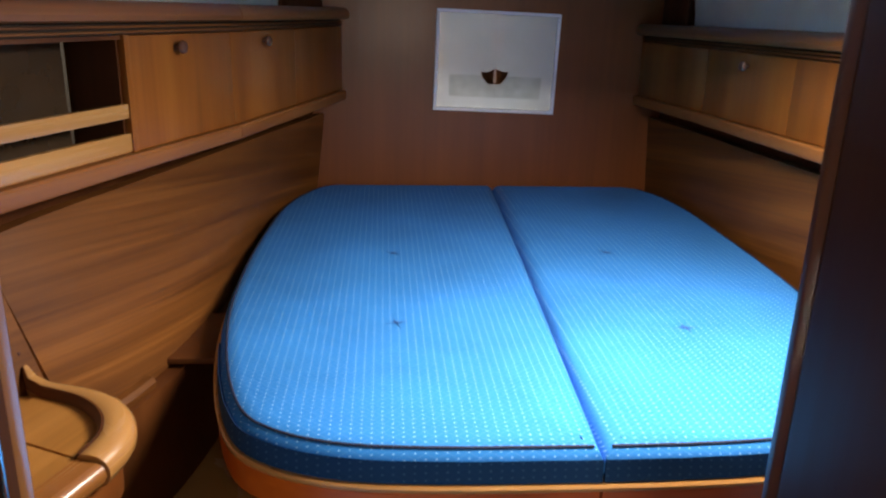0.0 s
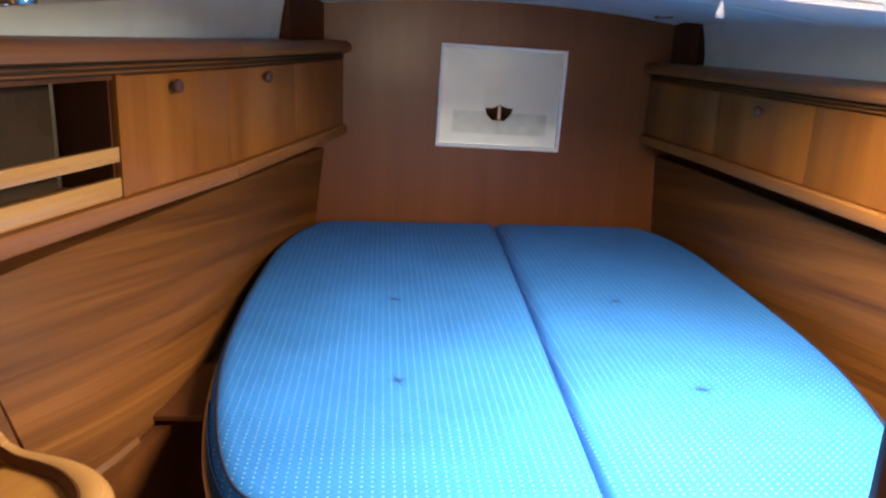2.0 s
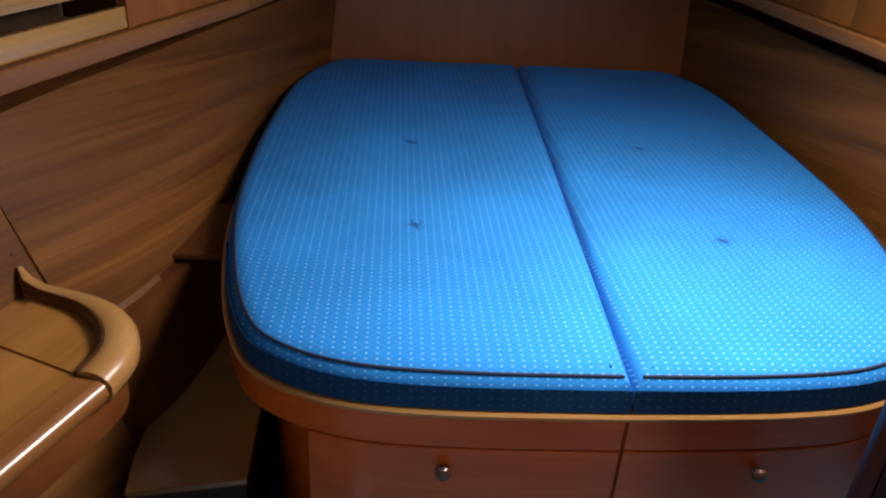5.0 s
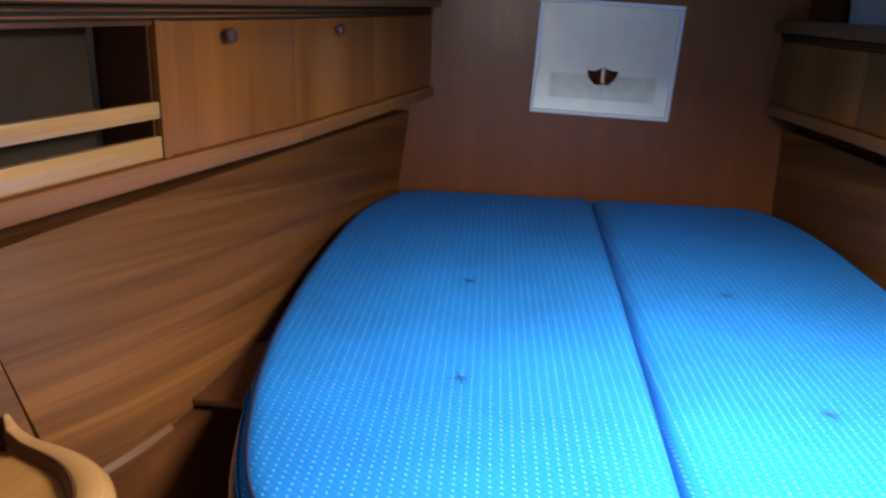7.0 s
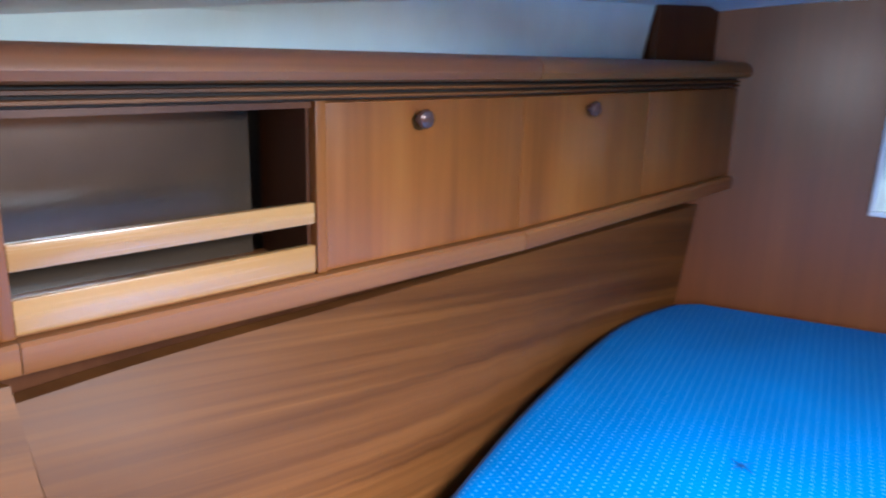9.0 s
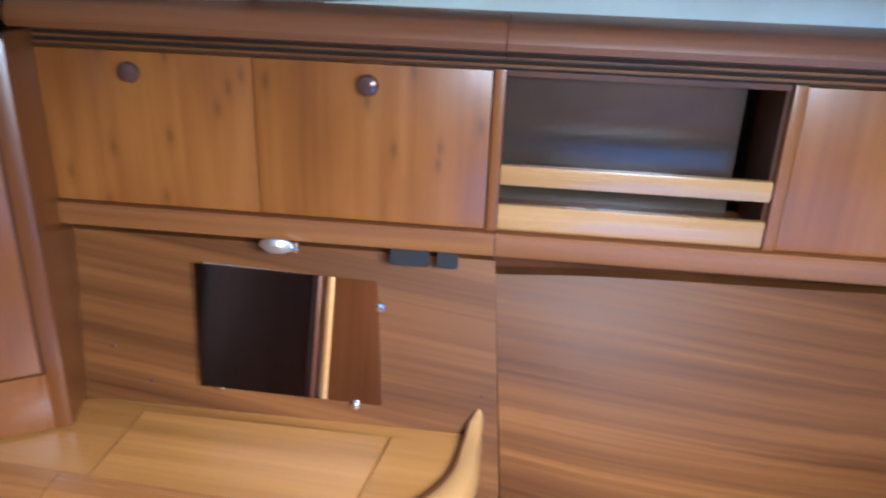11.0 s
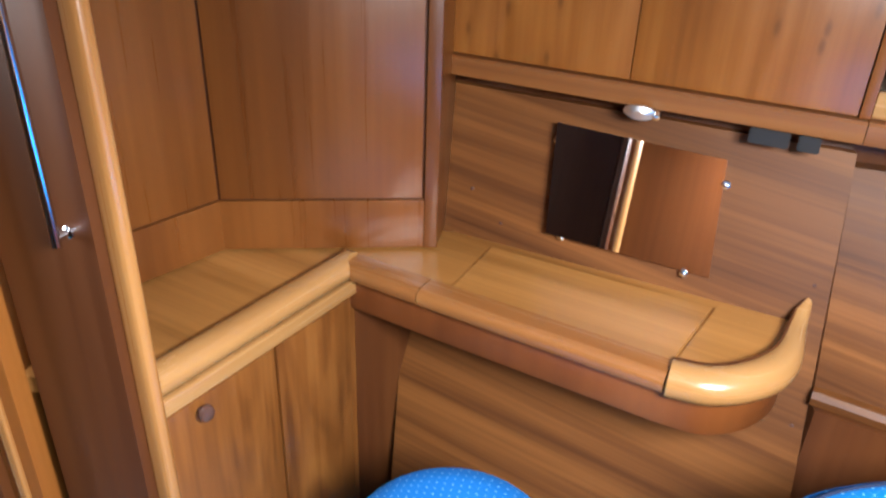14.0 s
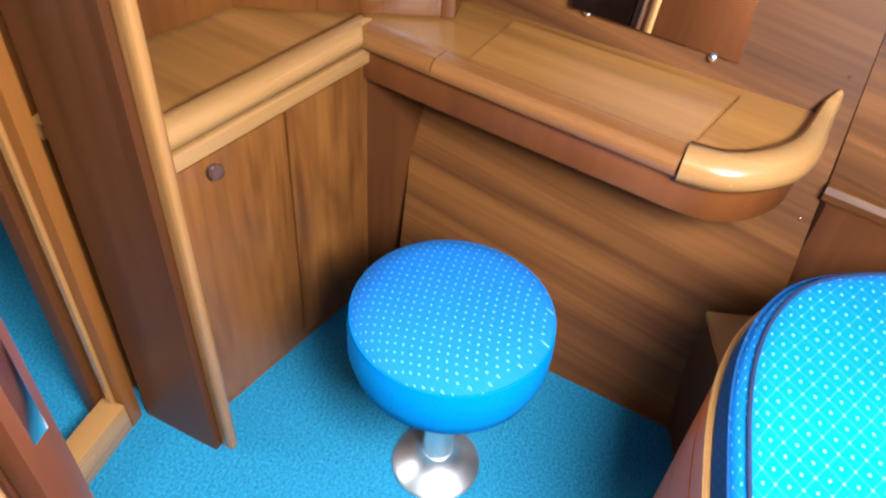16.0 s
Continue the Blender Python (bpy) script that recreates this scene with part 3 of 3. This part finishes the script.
front = [Vector(p) for p in outline]
part("edge_trim", sweep(front, [(-0.05, 0.571), (0.013, 0.571), (0.0155, 0.574), (0.0155, 0.579), (0.012, 0.582), (-0.05, 0.582)]), PALE_WOOD, base, "pale teak edge trim")


def on_front(x0, x1, y_max=1.4):
    q = [p for p in front if x0 <= p.x <= x1 and p.y < y_max]
    return q


for x0, x1, z0, z1 in ((-0.4, 0.345, 0.512, 0.57), (0.355, 1.0, 0.512, 0.57), (-0.15, 0.345, 0.09, 0.5085), (0.355, 0.86, 0.09, 0.5085)):
    low_part = z0 < 0.2
    q = on_front(x0, x1, 1.4 if low_part else 2.0)
    if x1 == 0.345:
        q.append(Vector((0.347, q[-1].y)))
    else:
        q.insert(0, Vector((0.3535, q[0].y)))
    ob = part("door" if low_part else "front_rail", sweep(q, [(-0.03, z0), (0.009, z0), (0.011, z0 + 0.002), (0.011, z1 - 0.002), (0.009, z1), (-0.03, z1)]), TEAK_RED, base)
    if low_part:
        kx = 0.072 if x1 == 0.345 else 0.58
        p = min(q, key=lambda v: abs(v.x - kx))
        knob(ob, (kx, p.y - 0.011, 0.471), (0, -1, 0), 0.013)

# Added back for the open pocket; its dark wood stands for shade.
alone("wall_pocket", box(-0.475, -0.28, 1.75, 1.77, 0, 0.555), DOOR_WOOD, "added board closing the pocket beside the berth, wood darkened for shade", "wall", kind="structure")
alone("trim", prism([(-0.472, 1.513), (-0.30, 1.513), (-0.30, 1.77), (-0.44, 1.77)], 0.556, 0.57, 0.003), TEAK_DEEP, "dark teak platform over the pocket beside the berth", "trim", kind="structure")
step = thing("side_step", (-0.42, 1.2, 0), "low teak box between the berth and the hull", "step")
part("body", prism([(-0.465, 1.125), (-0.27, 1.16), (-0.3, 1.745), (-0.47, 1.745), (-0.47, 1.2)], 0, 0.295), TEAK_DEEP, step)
part("top", prism([(-0.47, 1.118), (-0.265, 1.15), (-0.29, 1.748), (-0.48, 1.748), (-0.48, 1.2)], 0.296, 0.31, 0.003), PALE_WOOD, step, "pale teak top edge")

# ---- picture on the bulkhead ----
pic = thing("picture", (0.43, AFT - 0.02, 0.93), "framed print of a small brown boat on grey water, white frame", "picture")
PX0, PX1, PZ0, PZ1 = 0.196, 0.668, 0.93, 1.306


def plate(x0, x1, z0, z1, y, d=0.002):
    return box(x0, x1, y - d, y, z0, z1)


def tipped(bm):
    c = Vector((0.43, AFT, 1.12))
    bmesh.ops.rotate(bm, cent=c, matrix=Matrix.Rotation(radians(1.3), 3, "Y"), verts=bm.verts)
    return bm


for x0, x1, z0, z1 in ((PX0, PX1, PZ1 - 0.012, PZ1), (PX0, PX1, PZ0, PZ0 + 0.012), (PX0, PX0 + 0.012, PZ0 + 0.0125, PZ1 - 0.0125), (PX1 - 0.012, PX1, PZ0 + 0.0125, PZ1 - 0.0125)):
    part("frame_bar", tipped(box(x0, x1, AFT - 0.022, AFT - 0.002, z0, z1, 0.002)), FRAME, pic)
part("paper", tipped(plate(PX0 + 0.0125, PX1 - 0.0125, PZ0 + 0.0125, PZ1 - 0.0125, AFT - 0.004)), PAPER, pic, "pale grey print paper")
part("printed_sea", tipped(plate(0.255, 0.612, 0.985, 1.068, AFT - 0.0065, 0.001)), SEA, pic, "grey printed water")
bm = bmesh.new()
v = [bm.verts.new((0.43 + x, AFT - 0.009, 1.058 + z)) for x, z in ((-0.054, 0.024), (-0.047, 0.0), (-0.026, -0.022), (0.022, -0.022), (0.042, 0.0), (0.053, 0.027), (0.03, 0.026), (0.012, 0.032), (0.0, 0.038), (-0.012, 0.031), (-0.03, 0.022))]
bm.faces.new(v)
bmesh.ops.solidify(bm, geom=bm.faces[:], thickness=0.001)
part("printed_boat", tipped(bm), HULL_INK, pic, "brown printed rowing boat, bow on")
part("printed_stem", tipped(plate(0.425, 0.435, 1.043, 1.092, AFT - 0.0105, 0.001)), INK_PALE, pic)
glass = part("glass", tipped(plate(PX0 + 0.0125, PX1 - 0.0125, PZ0 + 0.0125, PZ1 - 0.0125, AFT - 0.0155, 0.0015)), GLASS, pic, "clear picture glass")
glass.visible_shadow = False

# ---- dressing table ----
TZ = 0.665
vanity = thing("dressing_table", (-0.6, 0.75, 0.6), "varnished teak dressing table with a rounded end", "table")


def back(y):
    return Vector((knee(y, TZ) + 0.0015, y))


inner = [Vector(p) for p in ((-0.6413, 0.4202), (-0.5781, 0.5785), (-0.4239, 0.9791))]
tip = curve([(-0.4239, 0.9791), (-0.4115, 1.0391), (-0.4322, 1.0991), (-0.4839, 1.1498), (-0.5667, 1.1861)], 5)
top_poly = [inner[0], inner[1], inner[2], *tip[1:], Vector((knee(1.195, TZ) + 0.02, 1.19)), back(1.185), back(0.9), back(0.6), Vector((-0.7944, 0.5423)), Vector((-0.6599, 0.1697)), Vector((-0.4839, 0.0662)), Vector((-0.2148, 0.0662)), Vector((-0.2231, 0.2173))]
part("top", prism(top_poly, TZ - 0.03, TZ - 0.004), TEAK_TOP, vanity)
lid_a, lid_b = Vector((-0.5667, 0.6199)), Vector((-0.4281, 0.9749))
lid_c, lid_d = Vector((-0.6102, 1.065)), Vector((-0.7365, 0.6769))
part("lid", prism([lid_a, lid_b, lid_c, lid_d], TZ - 0.0035, TZ + 0.0005), TEAK_TOP, vanity, "teak lid flush in the top")
part("end_leaf", prism([Vector((-0.426, 0.9801)), *tip[1:], Vector((knee(1.175, TZ) + 0.03, 1.175)), lid_c + Vector((0.001, 0.005))], TZ - 0.0035, TZ + 0.0005), TEAK_TOP, vanity)
NOSE = [(-0.02, -0.034), (0.012, -0.034), (0.025, -0.028), (0.033, -0.016), (0.033, -0.004), (0.027, 0.005), (0.016, 0.011), (0.0, 0.012), (-0.013, 0.008), (-0.02, 0.0)]
nose = [(o, TZ + z) for o, z in NOSE]
FLAT = [(o, TZ + z) for o, z in ((-0.02, -0.034), (0.015, -0.034), (0.026, -0.029), (0.031, -0.018), (0.03, -0.009), (0.025, -0.002), (0.016, 0.0012), (-0.02, 0.0016))]
u1, u2 = (inner[1] - inner[0]).normalized(), (inner[2] - inner[1]).normalized()
part("corner_nosing", sweep([Vector((-0.2076, 0.2246)), inner[0], inner[0] + u1 * 0.012], nose), PALE_WOOD, vanity, "pale rounded teak nosing")
part("corner_edge", sweep([inner[0] + u1 * 0.0125, inner[1] - u1 * 0.001], FLAT), TEAK_NOSE, vanity)
part("front_edge", sweep([inner[1] + u2 * 0.001, inner[2] - u2 * 0.001], FLAT), TEAK_NOSE, vanity)
end_path = tip + [Vector((-0.592, 1.1965)), Vector((knee(1.21, TZ) - 0.006, 1.209))]
rise = [-0.009 + 0.009 * min(1, i / 9) for i in range(len(tip))] + [0.008, 0.022]
thin = [1.0 - 0.4 * max(0, (i - len(tip) + 9) / 8) for i in range(len(tip))] + [0.5, 0.25]
FIDDLE = [(-0.02, -0.034), (0.012, -0.034), (0.025, -0.028), (0.033, -0.014), (0.033, 0.0), (0.027, 0.011), (0.016, 0.018), (0.002, 0.02), (-0.011, 0.0185), (-0.018, 0.013), (-0.02, -0.002)]
part("end_fiddle", sweep(end_path, [(o, TZ + z) for o, z in FIDDLE], lift=rise, thin=thin), PALE_WOOD, vanity, "pale rounded fiddle rail curling up the hull")
# Thin dark strip draws the shade on the rail's inner side.
part("fiddle_lining", sweep(end_path, [(-0.024, TZ), (-0.0195, TZ), (-0.0165, TZ + 0.0145), (-0.012, TZ + 0.0185), (-0.016, TZ + 0.0195), (-0.0215, TZ + 0.014)], lift=rise, thin=thin), TEAK_DEEP, vanity, "dark red-brown strip for the shade on the inner face of the fiddle")
part("apron", sweep([inner[0], inner[1], inner[2], *tip[1:-1]], [(-0.014, TZ - 0.104), (0.004, TZ - 0.104), (0.006, TZ - 0.101), (0.006, TZ - 0.0345), (-0.014, TZ - 0.0345)]), BULKHEAD, vanity, "red-brown teak apron")

cup = thing("cupboard", (-0.4, 0.33, 0), "teak cupboard under the dressing table, door shut", "cupboard")
ca, cb = Vector((-0.2252, 0.2442)), Vector((-0.6413, 0.4316))
cd = (cb - ca).normalized()
part("front", slab(ca, cb, 0, 0.6262, 0.018), CUP_WOOD, cup)
part("side", slab(cb + cd * 0.001, cb + Vector((-0.15, 0.12)), 0, 0.6262, 0.018), TEAK_DEEP, cup)
cn = Vector((-cd.y, cd.x)) * -1
dr = part("door", slab(ca + cd * 0.02 + cn * 0.008, ca + cd * 0.24 + cn * 0.008, 0.03, 0.59, 0.007, 0.0015), CUP_WOOD, cup)
dr2 = part("panel", slab(ca + cd * 0.246 + cn * 0.008, ca + cd * 0.435 + cn * 0.008, 0.03, 0.59, 0.007, 0.0015), CUP_WOOD, cup)
part("moulding", slab(ca + cn * 0.014, cb + cn * 0.014, 0.5972, 0.6272, 0.013, 0.004), PALE_WOOD, cup, "pale teak moulding")
kp = ca + cd * 0.082 + cn * 0.008
knob(dr, (kp.x, kp.y, 0.569), (cn.x, cn.y, 0.1), 0.014)

# ---- wardrobe ----
ward = thing("wardrobe", (-0.6262, 0.3, TZ), "teak wardrobe with two tall shut doors and vent slots", "wardrobe")
W0, W1, W2 = Vector((-0.4425, 0.0817)), Vector((-0.6237, 0.1904)), Vector((-0.7168, 0.5485))


def face(a, b, z0, z1, t, m, name, bevel=0.0, off=0.0, lab="", owner=None):
    d = (b - a).normalized()
    n = Vector((-d.y, d.x)) * -1
    return part(name, slab(a + n * off, b + n * off, z0, z1, t, bevel), m, owner or ward, lab)


for a, b, kt in ((W0 + (W0 - W1) * 0.9, W1, 0.03), (W1, W2, 0.035)):
    d = (b - a).normalized()
    n = Vector((d.y, -d.x))
    face(a, b + d * 0.004, TZ + 0.001, 1.262, 0.02, TEAK_DEEP, "carcass")
    face(a + d * 0.001, b - d * 0.001, TZ + 0.001, 0.7628, 0.008, WARD_WOOD, "plinth", 0.001, 0.0085)
    face(a + d * 0.001, b - d * 0.001, 1.2365, 1.262, 0.008, WARD_WOOD, "head_rail", 0.001, 0.0085)
    face(a, b + d * 0.02, 1.2645, 1.303, 0.03, TEAK_L, "top_rail", 0.006, 0.022)
    # Board added above the rail, dark to draw the gap's shade.
    face(a, b, 1.304, 1.365, 0.02, DOOR_WOOD, "recess_board", 0, -0.012, "added dark board for the shaded gap above the rail")
    for z in (1.243, 1.252):
        face(a + d * 0.03, b - d * 0.06, z, z + 0.004, 0.003, BLACK, "vent_slot", 0, 0.0092)
    dd = face(a + d * 0.006, b - d * 0.006, 0.768, 1.232, 0.0075, WARD_WOOD, "door", 0.0009, 0.009)
    kp = b - d * kt + n * 0.009
    knob(dd, (kp.x, kp.y, 1.207), (n.x, n.y, 0), 0.016)
bm = prism([W2 + Vector((-0.03, 0.002)), W2 + Vector((0.012, 0.002)), W2 + Vector((0.006, 0.026)), W2 + Vector((-0.16, 0.026)), W2 + Vector((-0.16, 0.002))], TZ + 0.001, 1.262, 0.002)
part("corner_post", bm, WARD_WOOD, ward)

# ---- partition beside the door ----
fin = thing("partition", (-0.16, 0.2, 0), "dark teak partition panel with a pale rounded post", "partition")
P0, P1 = Vector((-0.144, 0.297)), Vector((-0.19, 0.115))
pd = (P1 - P0).normalized()
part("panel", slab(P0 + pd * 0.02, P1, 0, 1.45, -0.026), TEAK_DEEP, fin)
pn = Vector((pd.y, -pd.x))
c0 = P0 + pd * 0.006 + pn * 0.024
part("post", prism([c0 + pd * 0.013 - pn * 0.0105, c0 + pd * -0.008 - pn * 0.0105, c0 + pd * -0.014 - pn * 0.006, c0 + pd * -0.014 + pn * 0.006, c0 + pd * -0.008 + pn * 0.0105, c0 + pd * 0.013 + pn * 0.0105], 0, 1.46, 0.004), PALE_POST, fin, "pale rounded teak post")
hb = thing("grab_rail", (-0.15, 0.24, 0.94), "slim chrome grab rail on the dark partition", "grab rail")
hp = P0 + pd * 0.055 - pn * 0.02
part("rod", placed(lathe([(0, 0), (0.0055, 0.0), (0.0055, 0.5), (0, 0.5)], 14), (hp.x, hp.y, 0.93), (0, 0, 1)), CHROME, hb)
for z in (0.94, 1.42):
    q = P0 + pd * 0.055
    part("bracket", placed(lathe([(0.008, 0), (0.008, 0.004), (0.005, 0.006), (0.005, 0.018), (0, 0.018)], 14), (q.x, q.y, z), (-pn.x, -pn.y, 0)), CHROME, hb)

# ---- door opening and door ----
J0, J1 = Vector((-0.186, 0.108)), Vector((0.335, 0.045))
jd = (J1 - J0).normalized()
jn = Vector((-jd.y, jd.x))
fr = thing("door_1", (0.07, 0.08, 0), "teak door frame with a raised pale sill", "door frame", kind="structure")
part("sill", slab(J0 + jd * 0.031, J1 - jd * 0.031, 0.0, 0.075, -0.05, 0.004), PALE_WOOD, fr, "pale raised teak sill")
part("jamb", slab(J0, J0 + jd * 0.03, 0, 1.45, -0.055, 0.004), TEAK_V, fr)
part("jamb", slab(J0 - jn * 0.056, J0 + jd * 0.045 - jn * 0.056, 0, 1.45, -0.03, 0.004), TEAK_DEEP, fr, "dark teak rebate")
part("jamb", slab(J1 - jd * 0.03, J1, 0, 1.45, -0.055, 0.004), PALE_POST, fr)
part("jamb_bead", slab(J0 + jd * 0.0305 - jn * 0.02, J0 + jd * 0.04 - jn * 0.02, 0.076, 1.44, -0.012, 0.002), PALE_POST, fr, "pale bead")
leaf = thing("cabin_door", (0.33, 0.3, 0.1), "dark red-brown teak cabin door standing open", "door")
L0, L1 = Vector((0.319, 0.526)), Vector((0.335, 0.052))
ld = (L1 - L0).normalized()
ln = Vector((ld.y, -ld.x))
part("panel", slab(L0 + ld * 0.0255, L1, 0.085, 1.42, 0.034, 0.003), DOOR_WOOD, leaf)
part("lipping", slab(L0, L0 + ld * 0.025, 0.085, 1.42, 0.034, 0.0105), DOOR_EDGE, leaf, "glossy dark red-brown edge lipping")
e = L0 + Vector((0.017, 0))
part("lock_plate", box(e.x - 0.006, e.x + 0.007, e.y - 0.001, e.y + 0.0016, 0.9, 0.985, 0.0007), CHROME, leaf, "rounded steel lock face plate")

jamb_post = thing("post", (0.395, 0.525, 0), "pale rounded teak post behind the open cabin door", "post")
part("post", placed(lathe([(0, 0), (0.021, 0), (0.021, 1.44), (0, 1.44)], 24), (0.395, 0.525, 0), (0, 0, 1)), PALE_POST, jamb_post)

# ---- mirror ----
mir = thing("mirror", (-0.66, 0.9, 0.74), "frameless wall mirror held by four chrome clips", "mirror")
MY0, MY1, MZ0, MZ1 = 0.7835, 1.0598, 0.709, 0.9005


def on_panel(y, z, off):
    d = Vector((1, -0.31, 0.3)).normalized()
    return Vector((knee(y, z), y, z)) + d * off


def leaning(y0, y1, z0, z1, o0, o1, proud=0.0):
    bm = bmesh.new()
    f = [[bm.verts.new(on_panel(y, z + (zs if y == y1 else 0), o + (proud if y == y0 else 0))) for y, z, zs in ((y0, z0, -0.012), (y1, z0, -0.012), (y1, z1, -0.01), (y0, z1, -0.01))] for o in (o0, o1)]
    bm.faces.new(f[0]), bm.faces.new(f[1])
    for i in range(4):
        bm.faces.new((f[0][i], f[0][(i + 1) % 4], f[1][(i + 1) % 4], f[1][i]))
    return bm


part("backing", leaning(MY0 + 0.002, MY1 - 0.002, MZ0 + 0.002, MZ1 - 0.002, 0.001, 0.004), BRUSHED, mir)
part("plate", leaning(MY0, MY1, MZ0, MZ1, 0.0045, 0.009, proud=0.024), MIRROR, mir, "silvered glass plate")
for y, z in ((MY0 - 0.003, 0.8694), (MY1 + 0.004, 0.8518), (MY0 + 0.022, MZ0 - 0.004), (MY1 - 0.04, MZ0 - 0.014)):
    q = on_panel(y, z, 0.0)
    part("clip", placed(lathe([(0.0045, 0), (0.0045, 0.009), (0.0075, 0.01), (0.0075, 0.014), (0.004, 0.017), (0, 0.0175)], 14), q, (1, -0.31, 0.3)), CHROME, mir, "chrome mirror clip")

# ---- stool ----
st = thing("stool", (-0.228, 0.69, 0), "round stool with blue dotted cushion on a chrome pedestal", "stool")
SX, SY = -0.231, 0.689


def turned(rings, n=44):
    return placed(lathe([(r * 1.02 if r > 0.1 else r, z) for r, z in rings], n), (SX, SY, 0), (0, 0, 1))


part("cushion", turned([(0.1525, 0.44), (0.139, 0.452), (0.11, 0.459), (0.06, 0.463), (0, 0.464)]), STOOL_CLOTH, st)
part("cushion_side", turned([(0, 0.315), (0.1, 0.315), (0.135, 0.322), (0.151, 0.34), (0.158, 0.37), (0.158, 0.41), (0.1525, 0.4395)]), CLOTH_SIDE, st, "plain blue cushion side")
part("seam", turned([(0.1535 + 0.0016 * math.cos(a * math.pi / 4), 0.4375 + 0.0016 * math.sin(a * math.pi / 4)) for a in range(9)]), CLOTH_SIDE, st)
part("seat_plate", turned([(0, 0.306), (0.09, 0.306), (0.09, 0.3145), (0, 0.3145)]), BRUSHED, st)
part("column", turned([(0, 0.03), (0.027, 0.03), (0.027, 0.306), (0, 0.306)], 28), BRUSHED, st, "brushed metal column")
part("base", turned([(0, 0.002), (0.083, 0.002), (0.084, 0.006), (0.08, 0.011), (0.055, 0.022), (0.034, 0.04), (0.029, 0.052), (0, 0.052)]), BRUSHED, st, "brushed metal flared foot")

# ---- small fittings ----


def ceiling_spot(x, y):
    t = thing("ceiling_light", (x, y, headliner(x, y) - 0.006), "small recessed chrome ceiling spotlight, unlit", "ceiling light", "ceiling spotlights")
    z = headliner(x, y)
    part("bezel", placed(lathe([(0.02, 0.0), (0.034, 0.0), (0.034, 0.004), (0.03, 0.009), (0.022, 0.01), (0.02, 0.004)], 24), (x, y, z), (0.06, 0, -1)), CHROME, t)
    part("lens", placed(lathe([(0, 0.003), (0.0195, 0.003), (0.0195, 0.001), (0, 0.001)], 20), (x, y, z), (0.06, 0, -1)), BLACK, t, "dark lens")


for x, y in SPOTS:
    ceiling_spot(x, y)

hatch = thing("roof_hatch", (0.615, 1.185, 1.43), "square roof hatch with white frame and clear pane", "hatch")
for x0, x1, y0, y1 in ((HX0 - 0.03, HX1 + 0.03, HY0 - 0.03, HY0), (HX0 - 0.03, HX1 + 0.03, HY1, HY1 + 0.03), (HX0 - 0.03, HX0, HY0 + 0.0005, HY1 - 0.0005), (HX1, HX1 + 0.03, HY0 + 0.0005, HY1 - 0.0005)):
    bm = box(x0, x1, y0, y1, 0, 0.012, 0.003)
    for v in bm.verts:
        v.co.z += headliner(v.co.x, v.co.y) - 0.012
    part("frame_bar", bm, FRAME, hatch)
pane = part("pane", box(HX0 - 0.01, HX1 + 0.01, HY0 - 0.01, HY1 + 0.01, 1.5, 1.506), ACRYLIC, hatch, "clear acrylic pane")
pane.visible_shadow = False

tas = thing("blind_pull", (TX, TY, headliner(TX, TY) - 0.06), "small white pull tassel hanging from the headliner", "pull cord")
part("cord", placed(lathe([(0, 0), (0.0012, 0), (0.0012, 0.03), (0, 0.03)], 8), (TX, TY, headliner(TX, TY) - 0.03), (0, 0, 1)), FRAME, tas)
part("tassel", placed(lathe([(0, 0), (0.008, 0), (0.007, 0.012), (0.0035, 0.02), (0.004, 0.028), (0, 0.03)], 14), (TX, TY, headliner(TX, TY) - 0.058), (0, 0, 1)), FRAME, tas)

lamp = thing("reading_light", (-0.72, 0.905, 0.95), "small oval chrome reading light under the lockers", "reading light")
q = Vector((along(PORT, 0.905) + 0.016, 0.905, 0.962))
bm = lathe([(0, 0.0), (0.026, 0.0), (0.027, 0.004), (0.018, 0.011), (0, 0.013)], 24)
bmesh.ops.scale(bm, vec=(1, 0.6, 1), verts=bm.verts)
part("bezel", placed(bm, q, (0.75, -0.2, -0.5)), BRUSHED, lamp)
part("switch", placed(lathe([(0, 0), (0.006, 0), (0.006, 0.012), (0, 0.014)], 12), q + Vector((0.006, 0.028, 0.0)), (0.75, -0.2, -0.3)), CHROME, lamp)

for y, w, lab in ((1.10, 0.03, "dark double wall socket under the lockers"), (1.155, 0.016, "small dark switch under the lockers")):
    s = thing("socket" if w > 0.02 else "switch", (along(PORT, y), y, 0.945), lab, "socket" if w > 0.02 else "switch")
    bm = bmesh.new()
    bmesh.ops.create_cube(bm, size=1, matrix=Matrix.Diagonal((0.006, w * 2, 0.026, 1)))
    bmesh.ops.bevel(bm, geom=list(bm.edges), offset=0.002, segments=2, affect="EDGES")
    bmesh.ops.transform(bm, matrix=Matrix.Translation((along(PORT, y) + 0.006, y, 0.953)) @ Matrix.Rotation(radians(-17.5), 4, "Z") @ Matrix.Rotation(radians(-16), 4, "Y"), verts=bm.verts)
    part("plate", bm, BLACK, s)

for y, z in ((1.22, 0.492), (1.225, 0.212), (0.625, 0.75), (1.215, 0.725), (0.687, 0.699)):
    screw(on_panel(y, z, 0.0), (1, -0.31, 0.3))
